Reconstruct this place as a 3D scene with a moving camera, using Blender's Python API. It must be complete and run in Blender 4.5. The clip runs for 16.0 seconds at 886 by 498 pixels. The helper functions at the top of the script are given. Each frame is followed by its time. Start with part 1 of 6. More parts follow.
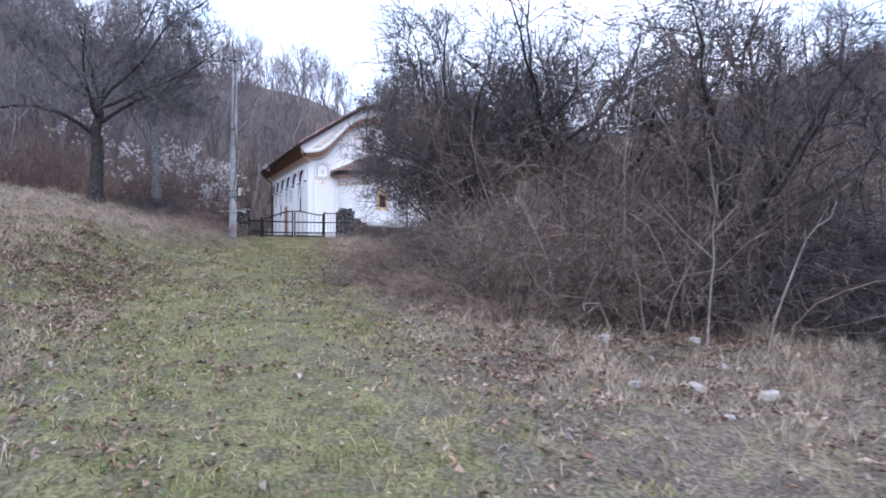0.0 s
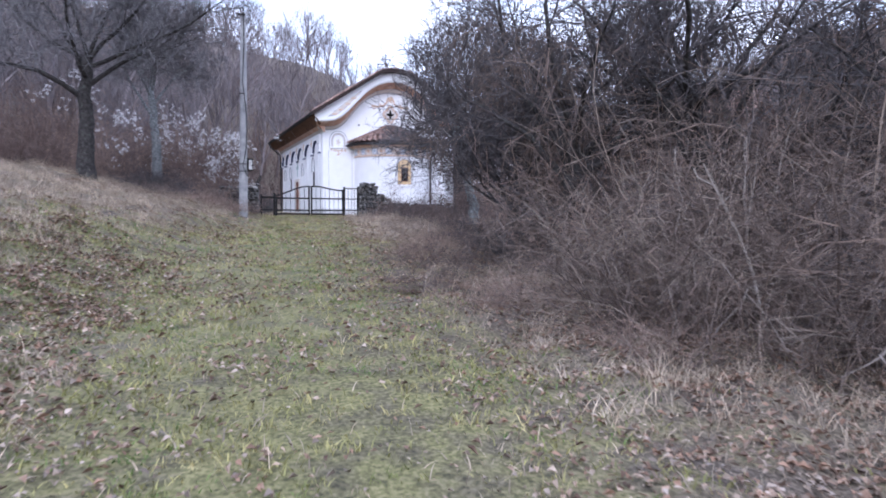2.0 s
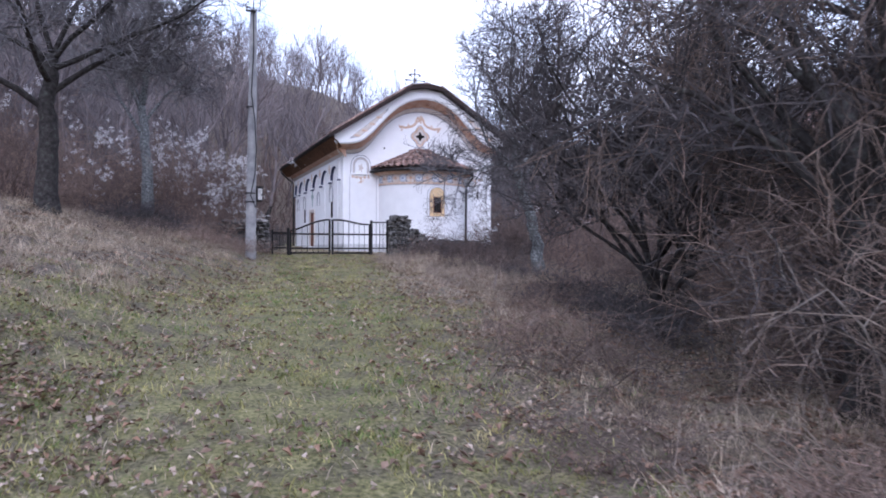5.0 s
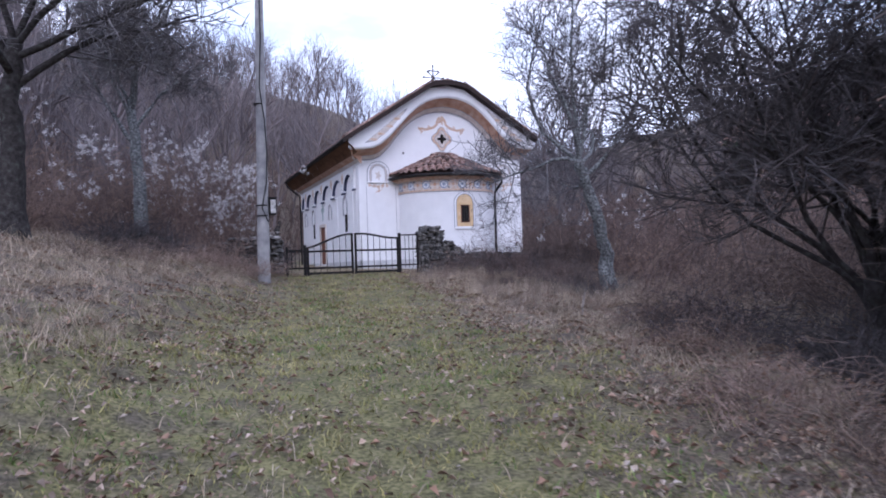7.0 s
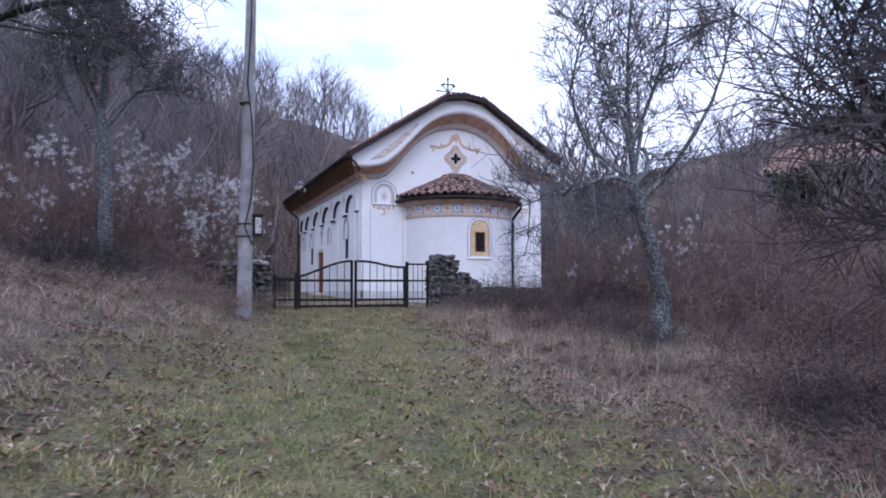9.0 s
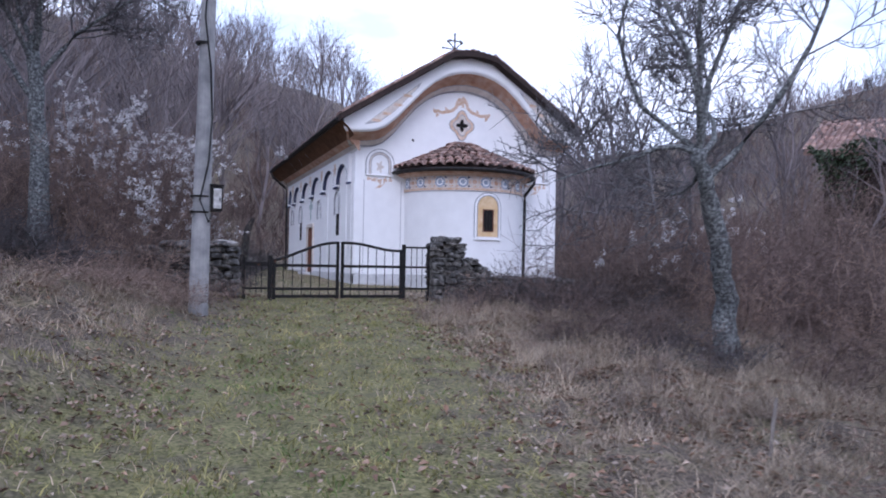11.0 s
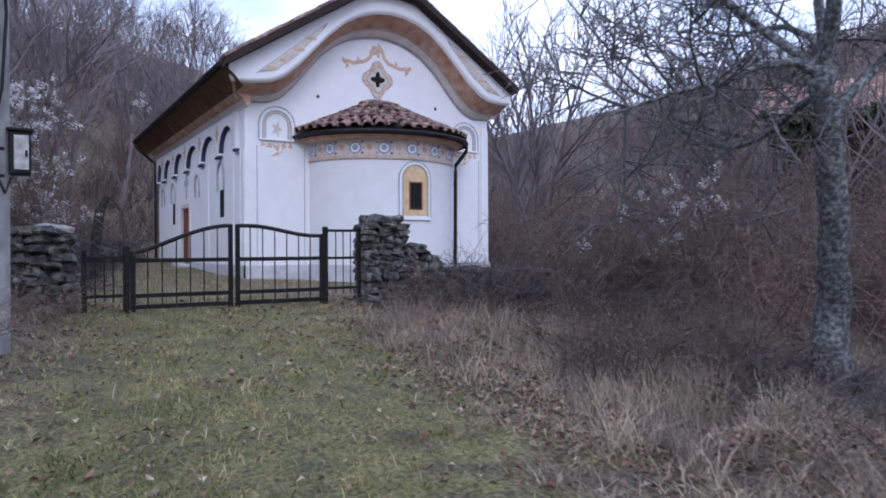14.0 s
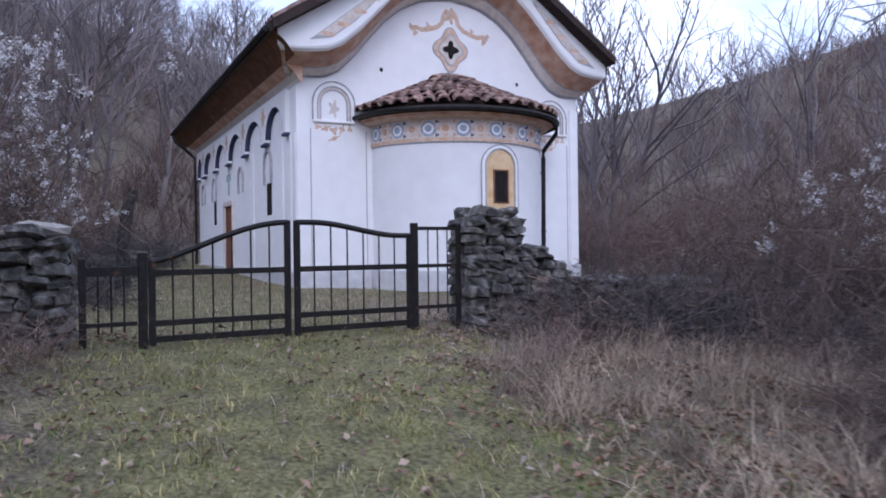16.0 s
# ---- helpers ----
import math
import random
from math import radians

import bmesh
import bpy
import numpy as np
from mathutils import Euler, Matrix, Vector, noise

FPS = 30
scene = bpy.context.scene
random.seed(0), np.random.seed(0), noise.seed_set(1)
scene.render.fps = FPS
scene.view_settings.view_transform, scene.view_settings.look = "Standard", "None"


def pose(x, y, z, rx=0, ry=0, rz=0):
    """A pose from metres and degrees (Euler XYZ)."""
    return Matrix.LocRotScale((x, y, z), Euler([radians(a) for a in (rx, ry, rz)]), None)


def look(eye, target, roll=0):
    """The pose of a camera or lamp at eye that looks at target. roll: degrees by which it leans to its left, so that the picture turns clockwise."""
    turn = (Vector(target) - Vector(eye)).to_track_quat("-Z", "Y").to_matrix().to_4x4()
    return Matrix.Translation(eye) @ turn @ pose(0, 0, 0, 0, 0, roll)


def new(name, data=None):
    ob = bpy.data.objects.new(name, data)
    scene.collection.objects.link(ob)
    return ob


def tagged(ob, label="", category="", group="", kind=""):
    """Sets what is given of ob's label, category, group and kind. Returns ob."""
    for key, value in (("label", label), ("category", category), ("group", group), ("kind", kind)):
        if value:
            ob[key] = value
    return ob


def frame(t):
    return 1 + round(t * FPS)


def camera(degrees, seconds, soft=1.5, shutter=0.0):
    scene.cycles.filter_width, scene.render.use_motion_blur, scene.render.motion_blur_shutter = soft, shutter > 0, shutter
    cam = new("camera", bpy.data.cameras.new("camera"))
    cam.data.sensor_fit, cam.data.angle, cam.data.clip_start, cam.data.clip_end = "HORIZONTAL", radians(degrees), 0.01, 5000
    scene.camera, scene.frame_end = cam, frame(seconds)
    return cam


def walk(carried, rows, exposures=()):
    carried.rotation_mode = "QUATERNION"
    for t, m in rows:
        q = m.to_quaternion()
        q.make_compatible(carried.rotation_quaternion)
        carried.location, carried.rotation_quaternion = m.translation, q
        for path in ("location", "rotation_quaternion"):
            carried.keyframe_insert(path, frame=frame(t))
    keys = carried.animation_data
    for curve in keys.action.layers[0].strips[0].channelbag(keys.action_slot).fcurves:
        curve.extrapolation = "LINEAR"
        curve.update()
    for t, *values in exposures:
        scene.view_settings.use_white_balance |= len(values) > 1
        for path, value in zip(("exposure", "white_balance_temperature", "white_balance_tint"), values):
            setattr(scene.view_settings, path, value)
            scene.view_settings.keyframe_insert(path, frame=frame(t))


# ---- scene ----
cam = camera(64.4, 16.0, soft=1.8, shutter=0.35)
PATH = [
    (0, (-11.35, -38.067, -1.376), (-10.584, -36.219, -1.371), 0.2),
    (0.5, (-11.342, -37.218, -1.323), (-10.601, -35.36, -1.337), -1.3),
    (1, (-11.383, -36.292, -1.251), (-10.656, -34.429, -1.308), -0.6),
    (1.5, (-11.442, -35.449, -1.172), (-10.704, -33.591, -1.237), -0.4),
    (2, (-11.31, -34.56, -1.094), (-10.549, -32.712, -1.168), -0.0),
    (2.5, (-11.141, -33.645, -1.017), (-10.33, -31.818, -1.097), 0.1),
    (3, (-10.988, -32.782, -0.938), (-10.173, -30.957, -1.002), 1.3),
    (3.5, (-10.912, -31.878, -0.866), (-10.106, -30.049, -0.92), 1.7),
    (4, (-10.83, -31.094, -0.803), (-10.078, -29.242, -0.845), 1.1),
    (4.5, (-10.758, -30.391, -0.738), (-10.016, -28.534, -0.739), 0.3),
    (5, (-10.703, -29.628, -0.661), (-9.962, -27.771, -0.656), 0.1),
    (7.3, (-10.641, -25.834, -0.557), (-9.895, -23.979, -0.506), -2.4),
    (7.5, (-10.573, -25.532, -0.551), (-9.826, -23.677, -0.49), -2.6),
    (8, (-10.339, -24.869, -0.49), (-9.584, -23.02, -0.379), 0.0),
    (8.5, (-10.138, -24.191, -0.46), (-9.403, -22.335, -0.334), -0.4),
    (10.8, (-9.014, -21.076, -0.041), (-8.234, -19.235, 0.01), 1.5),
    (11, (-8.955, -20.805, -0.042), (-8.208, -18.95, 0.001), 1.0),
    (11.5, (-8.817, -20.127, 0.028), (-8.105, -18.258, 0.044), -1.1),
    (12, (-8.819, -19.516, 0.037), (-8.073, -17.661, 0.022), -0.7),
    (12.5, (-8.598, -18.893, 0.048), (-7.699, -17.107, 0.0), 0.7),
    (13, (-8.496, -18.193, 0.046), (-7.494, -16.463, 0.029), 2.3),
    (13.5, (-8.346, -17.477, 0.016), (-7.289, -15.779, 0.002), 2.0),
    (14, (-8.179, -16.707, 0.041), (-7.139, -14.999, 0.035), -0.3),
    (14.5, (-8.005, -16.021, 0.055), (-6.972, -14.309, 0.041), -0.2),
    (15, (-7.835, -15.245, 0.063), (-6.861, -13.498, 0.052), 0.5),
    (15.5, (-7.686, -14.52, 0.063), (-6.72, -12.768, 0.053), 0.7),
    (16, (-7.531, -13.651, 0.09), (-6.589, -11.887, 0.084), -0.7),
]
walk(cam, [(t, look(eye, target, roll)) for t, eye, target, roll in PATH],
     [(0, 1.16, 5420, 15), (0.5, 1.1, 5420, 15), (2.0, 1.24, 5440, 17), (3.3, 1.18, 5450, 18), (4.5, 0.9, 5480, 20), (5.0, 0.95, 5500, 20), (7.4, 0.64, 5420, 22), (8.5, 0.56, 5330, 21), (11.2, 0.7, 5390, 19), (12.0, 0.64, 5400, 18), (12.5, 0.62, 5400, 18), (14.5, 0.5, 5330, 18), (16, 0.62, 5380, 19)])


# ---- light ----
world = bpy.data.worlds.new("overcast_sky")
scene.world = world
world.use_nodes = True
wn, wl = world.node_tree.nodes, world.node_tree.links
wn.clear()
sky = wn.new("ShaderNodeTexSky")
sky.sky_type, sky.sun_disc = "NISHITA", False
sky.sun_elevation, sky.sun_rotation = radians(14), radians(200)
coord = wn.new("ShaderNodeTexCoord")
stretch = wn.new("ShaderNodeMapping")
stretch.inputs["Scale"].default_value = (1.0, 1.0, 2.6)
clouds = wn.new("ShaderNodeTexNoise")
clouds.inputs["Scale"].default_value, clouds.inputs["Detail"].default_value = 3.2, 7.0
clouds.inputs["Roughness"].default_value = 0.55
tone = wn.new("ShaderNodeValToRGB")
tone.color_ramp.elements[0].position, tone.color_ramp.elements[0].color = 0.38, (7.4, 8.3, 10.0, 1)
tone.color_ramp.elements[1].position, tone.color_ramp.elements[1].color = 0.62, (13.2, 13.4, 14.3, 1)
cover = wn.new("ShaderNodeMix")
cover.data_type = "RGBA"
cover.inputs[0].default_value = 0.88
backing = wn.new("ShaderNodeBackground")
backing.inputs["Strength"].default_value = 0.09
wout = wn.new("ShaderNodeOutputWorld")
wl.new(coord.outputs["Generated"], stretch.inputs["Vector"])
wl.new(stretch.outputs["Vector"], clouds.inputs["Vector"])
wl.new(clouds.outputs["Fac"], tone.inputs["Fac"])
wl.new(sky.outputs["Color"], cover.inputs[6])
wl.new(tone.outputs["Color"], cover.inputs[7])
wl.new(cover.outputs[2], backing.inputs["Color"])
wl.new(backing.outputs["Background"], wout.inputs["Surface"])

sun = new("sun", bpy.data.lights.new("sun", "SUN"))
sun.data.energy, sun.data.angle, sun.data.color = 0.6, radians(25), (1.0, 0.95, 0.9)
sun.matrix_world = look((-20, -40, 30), (0, 0, 0))


# ---- materials ----
def material(name, stops, scale=8.0, detail=6.0, rough=0.85, bump=0.3, bump_scale=40.0, coarse=0.6, coarse_mix=0.35,
             random_by="", random_mix=0.0, metal=0.0, attribute="", attribute_stops=None, bump_distance=0.01):
    """A procedural material: two scales of noise over colour stops, fine relief, and chance per object or island."""
    m = bpy.data.materials.new(name)
    m.use_nodes = True
    n, l = m.node_tree.nodes, m.node_tree.links
    b = n["Principled BSDF"]
    b.inputs["Roughness"].default_value, b.inputs["Metallic"].default_value = rough, metal
    b.inputs["Specular IOR Level"].default_value = 0.25
    geo = n.new("ShaderNodeNewGeometry")

    def noise_node(size, fine):
        t = n.new("ShaderNodeTexNoise")
        t.inputs["Scale"].default_value, t.inputs["Detail"].default_value = size, fine
        l.new(geo.outputs["Position"], t.inputs["Vector"])
        return t

    def mixed(factor, a, c, way="MIX"):
        x = n.new("ShaderNodeMix")
        x.data_type, x.blend_type = "RGBA", way
        for value, socket in ((factor, x.inputs[0]), (a, x.inputs[6]), (c, x.inputs[7])):
            if isinstance(value, (int, float)):
                socket.default_value = value
            elif isinstance(value, tuple):
                socket.default_value = value
            else:
                l.new(value, socket)
        return x.outputs[2]

    def ramp(source, colours):
        r = n.new("ShaderNodeValToRGB")
        e = r.color_ramp.elements
        while len(e) < len(colours):
            e.new(0.5)
        for k, (at, c) in enumerate(colours):
            e[k].position, e[k].color = at, (*c, 1)
        l.new(source, r.inputs["Fac"])
        return r.outputs["Color"]

    fine, wide = noise_node(scale, detail), noise_node(coarse, 4.0)
    colour = ramp(fine.outputs["Fac"], stops)
    if attribute:
        a = n.new("ShaderNodeAttribute")
        a.attribute_name = attribute
        other = ramp(fine.outputs["Fac"], attribute_stops)
        jag = n.new("ShaderNodeMath")
        jag.operation, jag.use_clamp = "MULTIPLY_ADD", True
        l.new(wide.outputs["Fac"], jag.inputs[0])
        jag.inputs[1].default_value = 2.2
        less = n.new("ShaderNodeMath")
        less.operation = "SUBTRACT"
        l.new(a.outputs["Fac"], less.inputs[0])
        less.inputs[1].default_value = 1.1
        l.new(less.outputs[0], jag.inputs[2])
        colour = mixed(jag.outputs[0], colour, other)
    broad = ramp(wide.outputs["Fac"], [(0.3, (0.62, 0.62, 0.64)), (0.7, (1.25, 1.22, 1.18))])
    colour = mixed(coarse_mix, colour, broad, "MULTIPLY")
    if random_by:
        if random_by == "object":
            chance = n.new("ShaderNodeObjectInfo").outputs["Random"]
        else:
            chance = geo.outputs["Random Per Island"]
        colour = mixed(random_mix, colour, ramp(chance, [(0.0, (0.45, 0.44, 0.46)), (0.5, (1.0, 1.0, 1.0)), (1.0, (1.6, 1.5, 1.42))]), "MULTIPLY")
    l.new(colour, b.inputs["Base Color"])
    if bump:
        relief = noise_node(bump_scale, 5.0)
        bm_node = n.new("ShaderNodeBump")
        bm_node.inputs["Strength"].default_value, bm_node.inputs["Distance"].default_value = bump, bump_distance
        l.new(relief.outputs["Fac"], bm_node.inputs["Height"])
        l.new(bm_node.outputs["Normal"], b.inputs["Normal"])
    return m


SOIL = material("soil_and_litter", [(0.32, (0.048, 0.039, 0.03)), (0.5, (0.13, 0.104, 0.08)), (0.72, (0.24, 0.197, 0.154))], scale=30, rough=0.95,
                bump=0.15, bump_scale=38, coarse=3.6, coarse_mix=0.85, attribute="grass", bump_distance=0.02,
                attribute_stops=[(0.32, (0.05, 0.05, 0.023)), (0.5, (0.135, 0.128, 0.056)), (0.72, (0.235, 0.21, 0.11))])
PLASTER = material("white_plaster", [(0.3, (0.79, 0.78, 0.79)), (0.7, (0.84, 0.83, 0.84))], scale=3, rough=0.9, bump=0.06, bump_scale=14, coarse=0.4, coarse_mix=0.05)
PLINTH = material("grey_plinth", [(0.3, (0.5, 0.5, 0.52)), (0.7, (0.66, 0.65, 0.66))], scale=5, rough=0.9, bump=0.3, bump_scale=25, coarse_mix=0.3)
TERRACOTTA = material("terracotta_paint", [(0.3, (0.41, 0.22, 0.145)), (0.5, (0.52, 0.325, 0.235)), (0.7, (0.6, 0.44, 0.35))], scale=4, rough=0.9, bump=0.15, coarse=1.5, coarse_mix=0.4)
ORANGE = material("faded_orange_paint", [(0.3, (0.54, 0.35, 0.23)), (0.7, (0.69, 0.55, 0.46))], scale=9, rough=0.9, bump=0.1, coarse=2.0, coarse_mix=0.3)
OCHRE = material("ochre_paint", [(0.3, (0.6, 0.4, 0.2)), (0.7, (0.74, 0.57, 0.37))], scale=6, rough=0.9, bump=0.1, coarse_mix=0.2)
BLUE = material("dark_blue_paint", [(0.3, (0.045, 0.055, 0.11)), (0.7, (0.09, 0.1, 0.17))], scale=6, rough=0.9, bump=0.1)
PALE_BLUE = material("pale_blue_paint", [(0.3, (0.24, 0.3, 0.42)), (0.7, (0.42, 0.46, 0.55))], scale=9, rough=0.9, bump=0.1)
TEAL = material("pale_teal_paint", [(0.3, (0.3, 0.4, 0.4)), (0.7, (0.5, 0.56, 0.54))], scale=9, rough=0.9, bump=0.1)
BEIGE = material("beige_paint", [(0.3, (0.55, 0.48, 0.44)), (0.7, (0.7, 0.64, 0.6))], scale=7, rough=0.9, bump=0.1, coarse_mix=0.3)
GREY_LINE = material("grey_paint", [(0.3, (0.3, 0.3, 0.33)), (0.7, (0.46, 0.45, 0.47))], scale=8, rough=0.9, bump=0.1)
TILE = material("clay_tile", [(0.3, (0.11, 0.066, 0.056)), (0.5, (0.21, 0.135, 0.115)), (0.7, (0.35, 0.28, 0.25))], scale=9, rough=0.9, bump=0.4, bump_scale=60,
                random_by="object", random_mix=0.75, coarse=3.0, coarse_mix=0.4)
TILE_OLD = material("old_clay_tiles", [(0.3, (0.15, 0.085, 0.07)), (0.5, (0.28, 0.18, 0.15)), (0.7, (0.42, 0.33, 0.29))], scale=5, rough=0.9, bump=0.4, bump_scale=50,
                    random_by="island", random_mix=0.7, coarse=0.8, coarse_mix=0.4)
DARK_WOOD = material("dark_stained_boards", [(0.3, (0.02, 0.012, 0.011)), (0.7, (0.042, 0.026, 0.022))], scale=7, rough=0.7, bump=0.3, bump_scale=30)
SOFFIT = material("brown_boards", [(0.3, (0.09, 0.042, 0.022)), (0.7, (0.17, 0.085, 0.048))], scale=6, rough=0.75, bump=0.3, bump_scale=30, random_by="object", random_mix=0.35)
DOOR_WOOD = material("red_brown_door_wood", [(0.3, (0.13, 0.055, 0.035)), (0.7, (0.22, 0.1, 0.065))], scale=8, rough=0.7, bump=0.3)
IRON = material("black_painted_iron", [(0.35, (0.012, 0.011, 0.012)), (0.62, (0.02, 0.018, 0.018)), (0.75, (0.1, 0.045, 0.025))], scale=14, rough=0.55, metal=0.2, bump=0.2)
CROSS_IRON = material("weathered_iron", [(0.3, (0.06, 0.05, 0.05)), (0.7, (0.12, 0.1, 0.09))], scale=14, rough=0.6, metal=0.5)
CONCRETE = material("pole_concrete", [(0.3, (0.24, 0.24, 0.25)), (0.7, (0.4, 0.39, 0.39))], scale=6, rough=0.9, bump=0.3, coarse=1.2, coarse_mix=0.4)
STONE = material("field_stone", [(0.3, (0.035, 0.034, 0.033)), (0.5, (0.09, 0.086, 0.082)), (0.72, (0.28, 0.275, 0.265))], scale=9, rough=0.95, bump=0.6, bump_scale=30,
                 random_by="object", random_mix=0.6, coarse=2.5, coarse_mix=0.5, bump_distance=0.02)
PALE_STONE = material("pale_limestone", [(0.3, (0.26, 0.24, 0.22)), (0.7, (0.48, 0.45, 0.42))], scale=7, rough=0.95, bump=0.5)
BARK_DARK = material("dark_bark", [(0.3, (0.02, 0.017, 0.017)), (0.55, (0.048, 0.043, 0.041)), (0.75, (0.085, 0.088, 0.08))], scale=12, rough=0.95, bump=0.8, bump_scale=35, bump_distance=0.03, coarse=3, coarse_mix=0.4)
BARK_PALE = material("pale_lichened_bark", [(0.34, (0.06, 0.06, 0.063)), (0.5, (0.14, 0.145, 0.147)), (0.66, (0.29, 0.31, 0.305))], scale=22, rough=0.95, bump=0.8, bump_scale=30, bump_distance=0.03, coarse=2.5, coarse_mix=0.5)
TWIG_GREY = material("grey_lichened_twigs", [(0.3, (0.078, 0.075, 0.08)), (0.7, (0.175, 0.168, 0.175))], scale=6, rough=0.95, bump=0, random_by="island", random_mix=0.6)
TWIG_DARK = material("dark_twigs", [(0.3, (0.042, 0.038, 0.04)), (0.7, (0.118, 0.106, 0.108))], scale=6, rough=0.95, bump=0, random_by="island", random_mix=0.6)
TWIG_BROWN = material("brown_stems", [(0.3, (0.14, 0.1, 0.083)), (0.7, (0.31, 0.236, 0.2))], scale=6, rough=0.95, bump=0, random_by="island", random_mix=0.9, coarse=1.1, coarse_mix=0.55)
TWIG_PALE = material("bleached_canes", [(0.3, (0.15, 0.12, 0.1)), (0.7, (0.31, 0.26, 0.22))], scale=6, rough=0.9, bump=0, random_by="island", random_mix=0.6)
TWIG_UMBER = material("umber_stems", [(0.3, (0.066, 0.05, 0.043)), (0.7, (0.2, 0.156, 0.133))], scale=6, rough=0.95, bump=0, random_by="island", random_mix=0.9, coarse=0.5, coarse_mix=0.4)
TWIG_RED = material("reddish_stems", [(0.3, (0.085, 0.06, 0.053)), (0.7, (0.2, 0.15, 0.134))], scale=6, rough=0.95, bump=0, random_by="island", random_mix=0.7, coarse=0.5, coarse_mix=0.4)
# branch colour of the far woods, with distance haze lightened into it
TWIG_FAR = material("hazed_far_branches", [(0.3, (0.11, 0.097, 0.103)), (0.7, (0.215, 0.188, 0.192))], scale=0.5, rough=0.95, bump=0, random_by="island", random_mix=0.5, coarse=0.06, coarse_mix=0.5)
STRAW = material("dry_straw", [(0.3, (0.22, 0.177, 0.13)), (0.7, (0.5, 0.42, 0.325))], scale=3, rough=0.9, bump=0, random_by="island", random_mix=0.7, coarse=0.8, coarse_mix=0.4)
BLADE = material("grass_blades", [(0.3, (0.1, 0.118, 0.038)), (0.5, (0.26, 0.25, 0.1)), (0.7, (0.44, 0.385, 0.19))], scale=2.2, rough=0.8, bump=0, random_by="island", random_mix=0.55, coarse=1.5, coarse_mix=0.5)
MOSSY = material("fresh_green_blades", [(0.3, (0.07, 0.12, 0.032)), (0.7, (0.19, 0.26, 0.078))], scale=3, rough=0.8, bump=0, random_by="island", random_mix=0.5, coarse=1.5, coarse_mix=0.4)
LEAF_BROWN = material("brown_leaves", [(0.3, (0.085, 0.052, 0.037)), (0.5, (0.195, 0.125, 0.088)), (0.7, (0.3, 0.225, 0.175))], scale=6, rough=0.85, bump=0, random_by="island", random_mix=0.9)
LEAF = material("dead_leaves", [(0.3, (0.17, 0.12, 0.085)), (0.5, (0.26, 0.205, 0.16)), (0.7, (0.4, 0.345, 0.3))], scale=6, rough=0.85, bump=0, random_by="island", random_mix=0.9)
FLUFF = material("white_seed_fluff", [(0.3, (0.5, 0.49, 0.5)), (0.7, (0.74, 0.73, 0.74))], scale=6, rough=1.0, bump=0, random_by="island", random_mix=0.4)
IVY = material("ivy_leaves", [(0.3, (0.02, 0.032, 0.016)), (0.7, (0.05, 0.07, 0.035))], scale=6, rough=0.6, bump=0, random_by="island", random_mix=0.6)
# near-black that stands in for the lack of light inside openings
BLACK = material("black_for_unlit_inside", [(0.3, (0.012, 0.01, 0.01)), (0.7, (0.02, 0.017, 0.016))], scale=6, rough=0.9, bump=0)
STICK = material("bleached_wood", [(0.3, (0.17, 0.145, 0.128)), (0.7, (0.33, 0.29, 0.26))], scale=9, rough=0.9, bump=0.2)
STEEL = material("grey_sheet_metal", [(0.3, (0.3, 0.3, 0.3)), (0.7, (0.5, 0.49, 0.47))], scale=9, rough=0.5, metal=0.3, bump=0.1)
WHITE_PANEL = material("worn_white_panel", [(0.3, (0.35, 0.33, 0.32)), (0.7, (0.7, 0.69, 0.68))], scale=12, rough=0.7, bump=0.1)
RUBBER = material("black_cable", [(0.3, (0.012, 0.012, 0.013)), (0.7, (0.025, 0.025, 0.026))], rough=0.6, bump=0)


# ---- helpers of this place ----
def soft_step(a, b, v):
    u = np.clip((np.asarray(v, float) - a) / (b - a), 0, 1)
    return u * u * (3 - 2 * u)


def path_x(y):
    return np.interp(y, [-60, -38, -30, -25, -21, -18, -13.6, -6.6, 0], [-11.5, -11.2, -10.6, -10.0, -8.9, -8.3, -7.3, -5.6, -5.2])


def waves(x, y):
    return (np.sin(x * 0.9 + 1.3 * np.sin(y * 0.55)) * np.sin(y * 0.8 + 0.7 * np.sin(x * 0.6 + 2)) * 0.6
            + np.sin(x * 2.3 + y * 1.1 + 0.5) * np.sin(y * 2.7 - x * 0.6) * 0.25 + np.sin(x * 5.1 - y * 3.7) * np.sin(y * 5.9 + x * 2.0) * 0.12)


